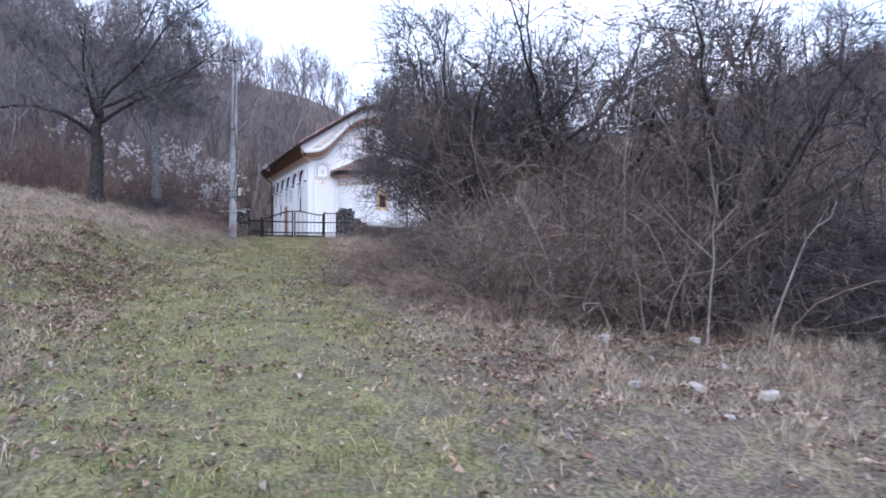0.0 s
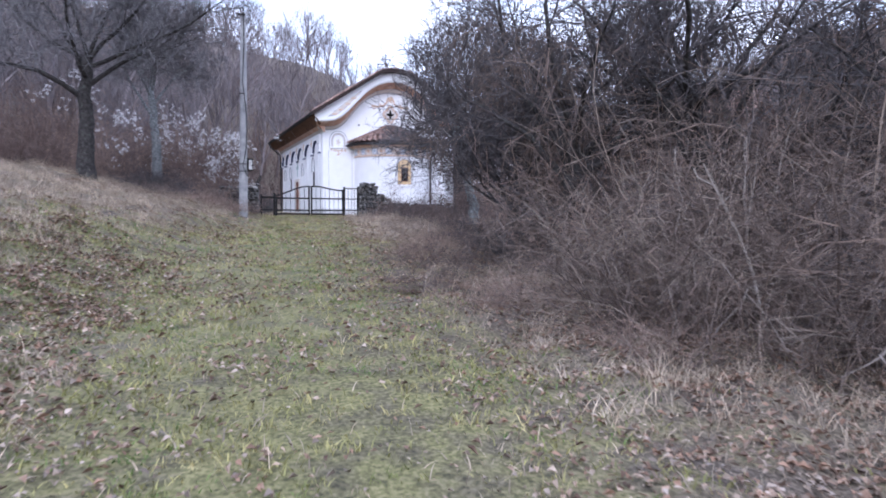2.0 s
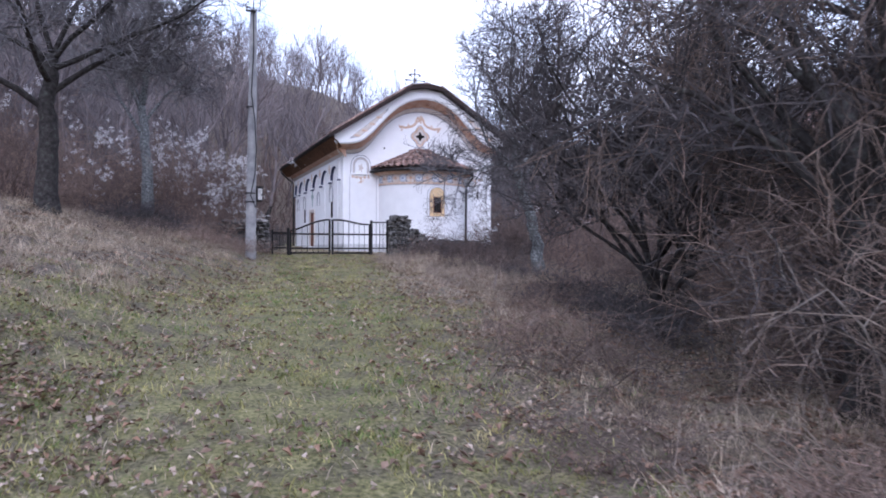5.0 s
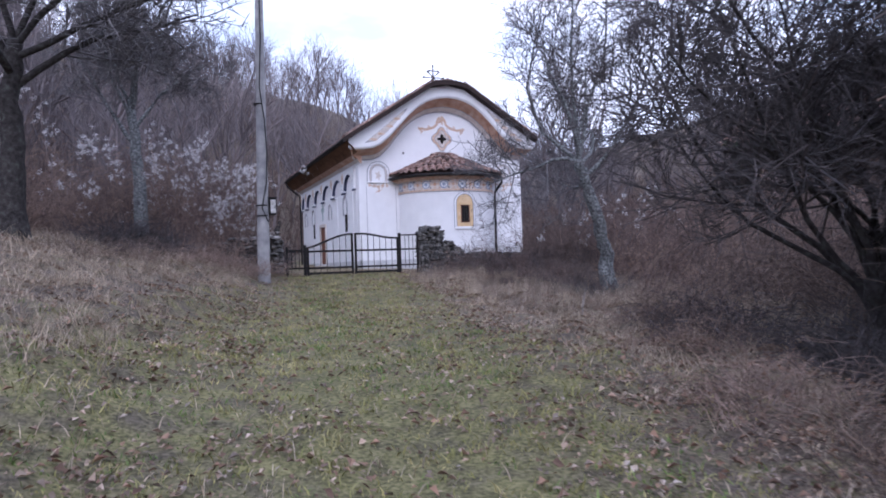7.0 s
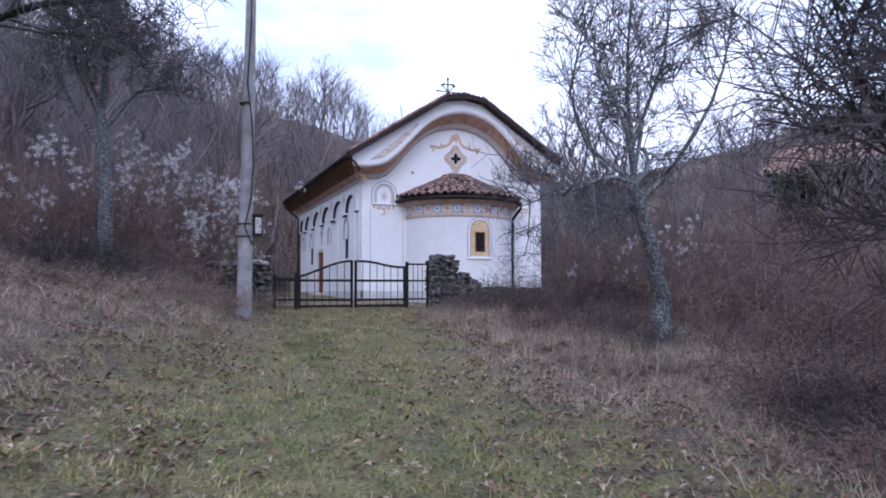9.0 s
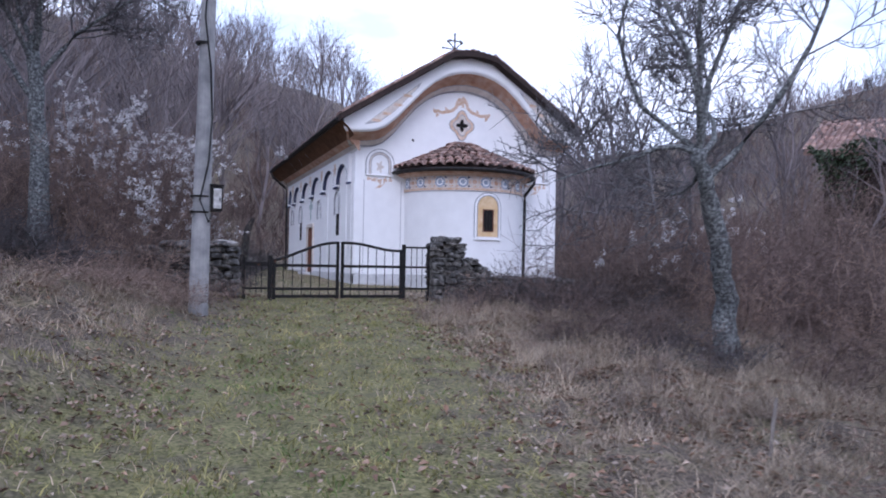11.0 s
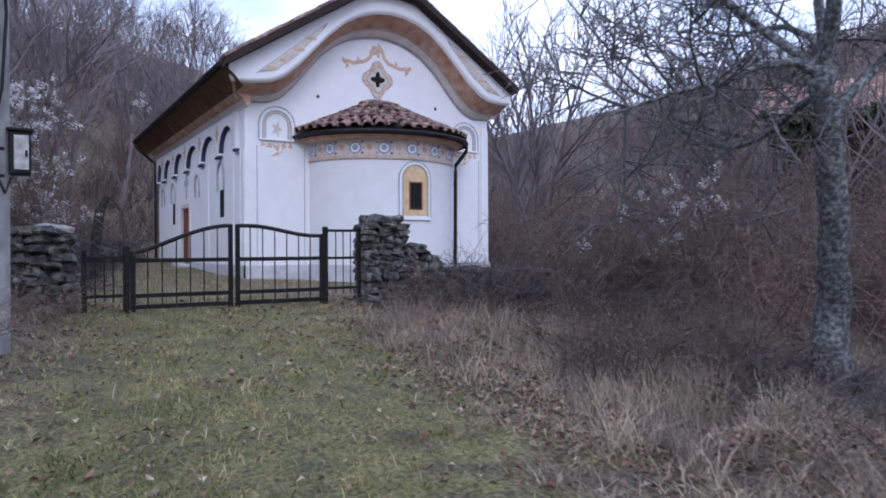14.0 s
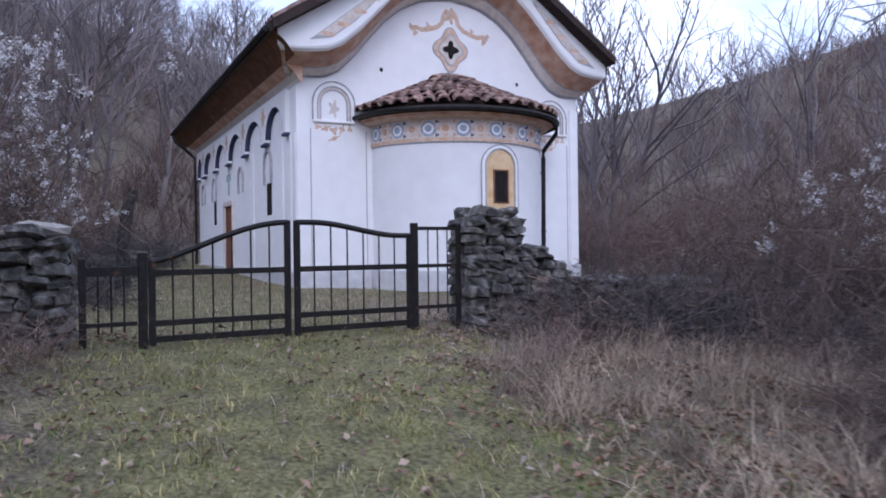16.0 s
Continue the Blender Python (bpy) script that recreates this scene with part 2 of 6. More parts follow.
def ground_z(x, y):
    """Height of the ground: the rising path, the bank beside it, and the hills around."""
    x, y = np.asarray(x, float), np.asarray(y, float)
    z = np.interp(y, [-300, -60, -45, -38, -31.5, -25, -20.8, -17, -13.6, -10, -6.6, 0, 12, 40, 500],
                  [-14, -4.6, -3.4, -2.88, -2.38, -1.95, -1.58, -1.45, -1.32, -1.07, -0.82, -0.68, -0.4, 0.6, 12])
    d = x - path_x(y)
    left = np.clip(-d - 0.9, 0, None)
    strength = np.interp(y, [-60, -34, -22, -12, 0, 12], [0.12, 0.16, 0.22, 0.26, 0.06, 0.03])
    z = z + strength * np.clip(left, 0, 6.5) * soft_step(0, 2.5, left) + 0.12 * np.clip(left - 6.5, 0, 60)
    z = z - 0.035 * np.clip(d - 1.5, 0, 12)
    s = -0.5 * (x + 8) + 0.87 * (y - 9)
    z = z + 28 * soft_step(0, 75, s) * (1 - 0.75 * soft_step(12, 70, x))
    s2 = 0.97 * (x - 17) - 0.25 * y
    z = z + 24 * soft_step(0, 52, s2)
    rough = 0.05 + 0.06 * soft_step(1.5, 4, np.abs(d))
    humps = soft_step(1.4, 2.6, np.abs(d)) * (1 - soft_step(9, 14, np.abs(d))) * soft_step(8, 9.5, -y) * (1 - soft_step(36, 40, -y))
    return z + rough * waves(x, y) + 0.1 * humps * np.sin(x * 3.1 + 1.5 * np.sin(y * 1.7)) * np.sin(y * 3.4 + 1.2 * np.sin(x * 2.1))


def gz(x, y):
    return float(ground_z(x, y))


def mesh_object(name, verts, faces, mat, parent=None, smooth=False):
    """Links arrays (vertices, and faces of one size) as one mesh object."""
    verts, faces = np.asarray(verts, np.float32), np.asarray(faces, np.int32)
    me = bpy.data.meshes.new(name)
    k = faces.shape[1]
    me.vertices.add(len(verts))
    me.vertices.foreach_set("co", verts.ravel())
    me.loops.add(faces.size)
    me.loops.foreach_set("vertex_index", faces.ravel())
    me.polygons.add(len(faces))
    me.polygons.foreach_set("loop_start", np.arange(0, faces.size, k, dtype=np.int32))
    me.polygons.foreach_set("use_smooth", np.full(len(faces), smooth))
    me.update(calc_edges=True)
    me.validate()
    me.materials.append(mat)
    ob = new(name, me)
    ob.parent = parent
    return ob


def part(name, bm, mat, parent=None, label="", smooth=False):
    """Links a bmesh as one mesh object under a thing or a part."""
    bmesh.ops.recalc_face_normals(bm, faces=bm.faces[:])
    me = bpy.data.meshes.new(name)
    bm.to_mesh(me)
    bm.free()
    me.materials.append(mat)
    if smooth:
        me.polygons.foreach_set("use_smooth", [True] * len(me.polygons))
    ob = new(name, me)
    ob.parent = parent
    if label:
        tagged(ob, label)
    return ob


def box_bm(x0, x1, y0, y1, z0, z1, bevel=0.0):
    bm = bmesh.new()
    bmesh.ops.create_cube(bm, size=1)
    for v in bm.verts:
        v.co = ((x0 + x1) / 2 + v.co.x * (x1 - x0), (y0 + y1) / 2 + v.co.y * (y1 - y0), (z0 + z1) / 2 + v.co.z * (z1 - z0))
    if bevel:
        bmesh.ops.bevel(bm, geom=bm.edges[:], offset=bevel, segments=1, affect="EDGES")
    return bm


def loft_bm(rings, closed=False, caps=False):
    """A bmesh from rings of points, each joined to the next. closed: each ring is a loop."""
    bm = bmesh.new()
    rows = [[bm.verts.new(p) for p in ring] for ring in rings]
    for a, b in zip(rows, rows[1:]):
        n = len(a)
        for i in range(n if closed else n - 1):
            bm.faces.new((a[i], a[(i + 1) % n], b[(i + 1) % n], b[i]))
    if caps:
        bm.faces.new(rows[0][::-1])
        bm.faces.new(rows[-1])
    return bm


def rod_bm(points, radii, sides=8):
    """A tube along points with the given radii."""
    rings = []
    pts = [Vector(p) for p in points]
    for i, p in enumerate(pts):
        d = (pts[min(i + 1, len(pts) - 1)] - pts[max(i - 1, 0)]).normalized()
        u = d.orthogonal().normalized() if abs(d.z) > 0.9 else Vector((0, 0, 1)).cross(d).normalized()
        if abs(d.z) > 0.9:
            u = (Vector((1, 0, 0)) - d * d.x).normalized()
        w = d.cross(u)
        r = radii[i] if hasattr(radii, "__len__") else radii
        rings.append([p + float(r) * (math.cos(a) * u + math.sin(a) * w) for a in (2 * math.pi * k / sides for k in range(sides))])
    return loft_bm(rings, closed=True, caps=True)


def plate_bm(outline, to3d, depth):
    """A flat plate from an outline in a plane; to3d(u, v, h) lays it in space, h metres proud."""
    bm = bmesh.new()
    top = [bm.verts.new(to3d(u, v, depth)) for u, v in outline]
    low = [bm.verts.new(to3d(u, v, 0.0)) for u, v in outline]
    bm.faces.new(top)
    n = len(outline)
    for i in range(n):
        bm.faces.new((top[i], top[(i + 1) % n], low[(i + 1) % n], low[i]))
    return bm


def empty(name, at, label, category, group="", kind=""):
    ob = new(name)
    ob.location = at
    bpy.context.view_layer.update()
    return tagged(ob, label, category, group, kind)


def under(ob, parent):
    """Parents ob to a thing without moving it (parents are only shifted, never turned)."""
    ob.parent = parent
    ob.matrix_parent_inverse = Matrix.Translation(-parent.location)
    return ob


# ---- branches ----
def polylines(rng, start, way, length, segs, bend, lift=0.0):
    """N crooked lines of segs steps: (N, segs + 1, 3)."""
    n = len(start)
    pts = np.zeros((n, segs + 1, 3))
    pts[:, 0] = start
    d = way / np.linalg.norm(way, axis=1, keepdims=True)
    for k in range(segs):
        d = d + rng.normal(0, bend, (n, 3)) + np.array([0, 0, lift])
        d /= np.linalg.norm(d, axis=1, keepdims=True)
        pts[:, k + 1] = pts[:, k] + d * (length / segs)[:, None]
    return pts


def tubes(pts, r0, r1, sides=3):
    """Tapered tubes round polylines: vertices and quads."""
    n, m, _ = pts.shape
    d = np.gradient(pts, axis=1)
    d /= np.linalg.norm(d, axis=2, keepdims=True) + 1e-9
    ref = np.where(np.abs(d[..., 2:3]) > 0.8, np.array([1.0, 0, 0]), np.array([0, 0, 1.0]))
    u = np.cross(d, ref)
    u /= np.linalg.norm(u, axis=2, keepdims=True) + 1e-9
    w = np.cross(d, u)
    f = np.linspace(0, 1, m)[None, :]
    r = (r0[:, None] * (1 - f) + r1[:, None] * f)[..., None]
    v = np.stack([pts + r * (math.cos(a) * u + math.sin(a) * w) for a in np.arange(sides) * 2 * math.pi / sides], 2)
    idx = np.arange(n * m * sides).reshape(n, m, sides)
    q = np.stack([idx[:, :-1], np.roll(idx[:, :-1], -1, 2), np.roll(idx[:, 1:], -1, 2), idx[:, 1:]], -1)
    return v.reshape(-1, 3), q.reshape(-1, 4)


def joined(pieces):
    vs, qs, k = [], [], 0
    for v, q in pieces:
        vs.append(v)
        qs.append(q + k)
        k += len(v)
    return np.concatenate(vs), np.concatenate(qs)


def offshoots(rng, pts, count, spread, f0=0.25, f1=1.0, up=0.2):
    """Starts and ways of children along parent lines."""
    n, m, _ = pts.shape
    i = np.repeat(np.arange(n), count)
    f = rng.uniform(f0, f1, len(i)) * (m - 1)
    k = np.minimum(f.astype(int), m - 2)
    t = (f - k)[:, None]
    start = pts[i, k] * (1 - t) + pts[i, k + 1] * t
    way = pts[i, k + 1] - pts[i, k]
    way /= np.linalg.norm(way, axis=1, keepdims=True) + 1e-9
    side = rng.normal(0, 1, (len(i), 3))
    side -= (side * way).sum(1, keepdims=True) * way
    side /= np.linalg.norm(side, axis=1, keepdims=True) + 1e-9
    return start, way * (1 - spread) + side * spread + np.array([0, 0, up]), f / (m - 1)


def crown_mesh(rng, limbs, counts, lengths, radii, bend=0.16, up=0.15, spread=0.62, lift=0.02):
    """Branches, twigs and fine twigs out of the given limbs."""
    pieces, pts = [], limbs
    for c, ln, (ra, rb) in zip(counts, lengths, radii):
        s, w, f = offshoots(rng, pts, c, spread, up=up)
        size = ln * rng.uniform(0.55, 1.25, len(s)) * (1.15 - 0.5 * f)
        pts = polylines(rng, s, w, size, 3 if ln > 0.6 else 1, bend, lift)
        pieces.append(tubes(pts, np.full(len(s), ra), np.full(len(s), rb)))
    return joined(pieces)


# ---- ground ----
def axis_steps(*spans):
    out = [spans[0][0]]
    for a, b, step in spans:
        out += list(np.linspace(a, b, max(1, round((b - a) / step)) + 1)[1:])
    return np.array(out)


def build_ground():
    xs = axis_steps((-400, -120, 40), (-120, -40, 8), (-40, -18, 1.5), (-18, 2, 0.22), (2, 20, 0.8), (20, 80, 4), (80, 400, 40))
    ys = axis_steps((-300, -80, 30), (-80, -46, 4), (-46, -6, 0.22), (-6, 16, 0.8), (16, 120, 4), (120, 500, 40))
    gx, gy = np.meshgrid(xs, ys, indexing="ij")
    z = ground_z(gx, gy)
    v = np.stack([gx, gy, z], -1).reshape(-1, 3)
    idx = np.arange(gx.size).reshape(gx.shape)
    q = np.stack([idx[:-1, :-1], idx[1:, :-1], idx[1:, 1:], idx[:-1, 1:]], -1).reshape(-1, 4)
    ob = mesh_object("ground", v, q, SOIL, smooth=True)
    d = gx - path_x(gy)
    left_edge = np.interp(gy, [-30, -26, -21, -17], [1.2, 3.2, 3.4, 1.0])
    grass = np.interp(gy, [-24, -17], [0.64, 0.85]) * (1 - soft_step(0.8, 2.8, d + 0.4 * np.sin(gy * 0.7))) * (1 - soft_step(0, 2.2, -d - left_edge + 0.5 * np.sin(gy * 0.5))) + 0.3 * np.exp(-(d / 0.9) ** 2) + 0.04
    grass = np.maximum(grass, soft_step(-4, -1, gy) * (1 - soft_step(-3, 6, gx)) * soft_step(-8.5, -6.5, gx) * (1 - soft_step(12, 20, gy)) * 0.9)
    grass = grass - 1.0 * np.clip(soft_step(5, 9, np.abs(d)) + soft_step(12, 20, gy), 0, 1)
    a = ob.data.attributes.new("grass", "FLOAT", "POINT")
    a.data.foreach_set("value", grass.ravel().astype(np.float32))
    return tagged(ob, "grassy path and leaf-strewn earth on a winter hillside", "ground", kind="structure")


build_ground()


# ---- church ----
church = empty("church", (0, 4, gz(0, 4)), "small white plastered church with painted gable and apse", "church")
WX, Y1, Z0, WALL_TOP = 3.5, 11.6, -1.0, 3.55


def half_out(a):
    return float(np.interp(a, [0, 0.4, 0.8, 1.2, 1.6, 2.0, 2.4, 2.8, 3.1, 3.5, 4.0], [6.06, 6.01, 5.88, 5.65, 5.3, 4.88, 4.46, 4.12, 3.97, 3.9, 3.87]))


def half_in(a):
    return float(np.interp(a, [0, 0.4, 0.8, 1.25, 1.6, 1.95, 2.3, 2.65, 2.95, 3.3, 3.8], [5.52, 5.47, 5.36, 5.12, 4.82, 4.42, 3.99, 3.66, 3.53, 3.5, 3.5]))


def curve_out(x):
    return half_out(abs(x)) + 0.06 * max(0.0, x) * 0.9


def curve_in(x):
    return half_in(abs(x)) + 0.05 * max(0.0, x) * 0.9


def roof_line(x):
    """Height of the roof's underside over x."""
    return float(np.interp(x, [-4.35, -0.72, 0.0, 0.72, 3.8], [3.98, 6.30, 6.42, 6.30, 4.30]))


def build_church_walls():
    # side walls with thickness; openings for the slit windows and the door
    def wall_with_holes(name, holes, x_out, x_in, y0, y1):
        bm = bmesh.new()
        ys = sorted({y0, y1, *[h[0] for h in holes], *[h[1] for h in holes]})
        zs = sorted({Z0, WALL_TOP, *[h[2] for h in holes], *[h[3] for h in holes]})
        for a, b in zip(ys, ys[1:]):
            for c, d in zip(zs, zs[1:]):
                if any(h[0] <= a and b <= h[1] and h[2] <= c and d <= h[3] for h in holes):
                    continue
                for x in (x_out, x_in):
                    bm.faces.new([bm.verts.new(p) for p in ((x, a, c), (x, b, c), (x, b, d), (x, a, d))])
        for a, b, c, d in holes:
            for p, q in (((a, c), (b, c)), ((b, c), (b, d)), ((b, d), (a, d)), ((a, d), (a, c))):
                bm.faces.new([bm.verts.new(k) for k in ((x_out, *p), (x_out, *q), (x_in, *q), (x_in, *p))])
        bmesh.ops.remove_doubles(bm, verts=bm.verts[:], dist=0.001)
        return under(part(name, bm, PLASTER), church)

    wall_with_holes("side_wall", [(1.95, 2.45, 0.85, 1.58), (6.1, 7.15, -0.45, 1.3), (8.5, 9.0, 0.85, 1.58)], -WX, -WX + 0.7, 0, Y1)
    wall_with_holes("side_wall", [], WX, WX - 0.7, 0, Y1)
    # end walls; the east one rises into the gable and has the cross-shaped opening
    for name, y_a, y_b in (("east_wall", 0.0, 0.7), ("west_wall", Y1 - 0.7, Y1)):
        xs = list(np.linspace(-WX, WX, 57))
        bm = bmesh.new()
        for a, b in zip(xs, xs[1:]):
            ta, tb = roof_line(a) - 0.05, roof_line(b) - 0.05
            hole = name == "east_wall" and -0.19 < (a + b) / 2 < 0.19
            wide = 0.065 if abs((a + b) / 2) > 0.065 else 0.2
            spans = [(Z0, Z0, 4.44 - wide, 4.44 - wide), (4.44 + wide, 4.44 + wide, ta, tb)] if hole else [(Z0, Z0, ta, tb)]
            for ca, cb, da, db in spans:
                for y in (y_a, y_b):
                    bm.faces.new([bm.verts.new(p) for p in ((a, y, ca), (b, y, cb), (b, y, db), (a, y, da))])
                if hole:
                    e = (da, db) if ca == Z0 else (ca, cb)
                    bm.faces.new([bm.verts.new(p) for p in ((a, y_a, e[0]), (b, y_a, e[1]), (b, y_b, e[1]), (a, y_b, e[0]))])
        bmesh.ops.remove_doubles(bm, verts=bm.verts[:], dist=0.001)
        under(part(name, bm, PLASTER), church)
    # black block painting the unlit inside of the church behind its openings
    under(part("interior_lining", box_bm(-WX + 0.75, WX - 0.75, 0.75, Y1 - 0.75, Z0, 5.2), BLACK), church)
    # plinth
    under(part("plinth", box_bm(-WX - 0.06, -WX - 0.002, -0.06, 6.0, Z0 - 0.3, -0.38, 0.01), PLINTH), church)
    under(part("plinth", box_bm(-WX - 0.06, -WX - 0.002, 7.25, Y1, Z0 - 0.3, -0.38, 0.01), PLINTH), church)
    under(part("plinth", box_bm(-WX - 0.06, -1.98, -0.06, -0.002, Z0 - 0.3, -0.38, 0.01), PLINTH), church)
    under(part("plinth", box_bm(1.98, WX + 0.06, -0.06, -0.002, Z0 - 0.3, -0.38, 0.01), PLINTH), church)


build_church_walls()


def nested(ob, parent):
    """Parents a sub-part without moving it."""
    ob.parent = parent
    ob.matrix_parent_inverse = Matrix.Identity(4)
    return ob


def build_roof():
    roof = under(part("roof", loft_bm([[(x, y, roof_line(x) + dz) for x, dz in
                                        [(-4.2, 0), (-2.5, 0), (-0.72, 0), (0, 0), (0.72, 0), (2.2, 0), (3.8, 0),
                                         (3.8, 0.16), (2.2, 0.16), (0.72, 0.16), (0, 0.16), (-0.72, 0.16), (-2.5, 0.16), (-4.2, 0.16)]]
                                       for y in (-0.98, 3, 7, Y1 + 0.5)], closed=True, caps=True), DARK_WOOD), church)
    tagged(roof, "low tiled roof with dark boarded edges")
    # verge boards
    for x0, x1 in ((-4.22, -0.72), (-0.72, 0.72), (0.72, 3.82)):
        n = 4
        ring = [[(x, y, z) for y, z in ((-1.07, roof_line(x) + 0.01), (-1.07, roof_line(x) + 0.18), (-0.985, roof_line(x) + 0.18), (-0.985, roof_line(x) + 0.01))]
                for x in np.linspace(x0, x1, n)]
        under(part("verge_board", loft_bm(ring, closed=True, caps=True), DARK_WOOD), church)
    under(part("eaves_board", box_bm(-4.26, -4.205, -1.0, Y1 + 0.5, 4.03, 4.22), DARK_WOOD), church)
    under(part("gutter", rod_bm([(-4.31, -0.9, 4.1), (-4.31, 5, 4.09), (-4.31, Y1 + 0.5, 4.07)], 0.055, 8), IRON), church)
    under(part("downpipe", rod_bm([(-4.31, Y1 + 0.3, 4.05), (-4.25, Y1 + 0.2, 3.8), (-3.75, Y1 + 0.05, 3.35), (-3.62, Y1, 3.2), (-3.62, Y1, -0.4)], 0.05, 8), IRON), church)
    # barrel tiles along the verge and the front slope edges
    prof = [(math.cos(a), math.sin(a)) for a in np.linspace(0, math.pi, 6)]
    bm = loft_bm([[(0.085 * c, y, 0.075 * s) for c, s in prof] + [(0.065 * c, y, 0.055 * s) for c, s in prof[::-1]] for y in (0, 0.42)], closed=True, caps=True)
    first = under(part("roof_tile", bm, TILE, smooth=False), roof)
    count = 0
    for x0, x1 in ((-4.2, -0.72), (3.8, 0.72)):
        n = 11
        for row in range(3):
            for i in range(n):
                a, b = x0 + (x1 - x0) * i / n, x0 + (x1 - x0) * (i + 1) / n
                way = Vector((b - a, 0, roof_line(b) - roof_line(a)))
                ob = first if count == 0 else first.copy()
                if count:
                    scene.collection.objects.link(ob)
                count += 1
                side = Vector((0, 1, 0)) if x0 < 0 else Vector((0, -1, 0))
                d = way.normalized()
                up = side.cross(d) * -1
                if up.z < 0:
                    up = -up
                rot = Matrix((d.cross(up), d, up)).transposed().to_4x4()
                ob.parent = roof
                ob.matrix_parent_inverse = Matrix.Identity(4)
                ob.matrix_basis = Matrix.Translation(Vector((a, -0.96 + 0.2 * row, roof_line(a) + 0.19 + 0.012 * (i % 2)))) @ rot
    for i in range(8):
        ob = first.copy()
        scene.collection.objects.link(ob)
        ob.matrix_basis = pose(-0.66 + 0.19 * i, -0.98, roof_line(-0.66 + 0.19 * i) + 0.17, 8, 0, 0)
    # the joined field of tiles behind
    vs, qs = [], []
    k = 0
    for x0, x1 in ((-4.2, -0.05), (3.8, 0.05)):
        for y in np.arange(-0.3, Y1 + 0.4, 0.2):
            for row in range(12):
                a, b = x0 + (x1 - x0) * row / 12, x0 + (x1 - x0) * (row + 1.08) / 12
                for x, h in ((a, 0.0), (b, -0.01)):
                    vs += [(x, y + 0.085 * c, roof_line(x) + 0.17 + h + 0.07 * s) for c, s in ((1, 0), (0.6, 0.8), (-0.6, 0.8), (-1, 0))]
                qs += [(k + j, k + j + 1, k + j + 5, k + j + 4) for j in range(3)]
                k += 8
    field = under(mesh_object("roof_tile_field", vs, qs, TILE_OLD), roof)
    tagged(field, "rows of weathered clay barrel tiles", kind="stuff")
    # ridge and iron cross
    under(part("ridge_cap", rod_bm([(0, y, roof_line(0) + 0.18) for y in np.arange(-0.9, Y1 + 0.5, 1.0)], 0.1, 8), TILE_OLD), roof)
    cross = part("cross", rod_bm([(0.0, 0.7, 6.5), (0.0, 0.7, 7.62)], 0.03, 6), CROSS_IRON, label="thin wrought-iron cross with crossed rays")
    under(cross, church)
    arms = (((-0.42, 7.12), (0.46, 7.12)), ((-0.17, 7.4), (0.2, 7.4)), ((-0.24, 7.36), (0.26, 6.88)), ((0.26, 7.36), (-0.24, 6.88)), ((-0.2, 6.56), (0.0, 6.82)), ((0.2, 6.56), (0.0, 6.82)))
    for p, q in arms:
        nested(part("cross_arm", rod_bm([(p[0], 0.7, p[1]), (q[0], 0.7, q[1])], 0.022, 6), CROSS_IRON), cross)
    for x, z in [e for arm in arms[:4] for e in arm] + [(0.0, 7.62)]:
        nested(part("cross_knob", rod_bm([(x, 0.7, z - 0.045), (x, 0.7, z - 0.02), (x, 0.7, z + 0.02), (x, 0.7, z + 0.045)], [0.015, 0.045, 0.045, 0.015], 7), CROSS_IRON), cross)


build_roof()


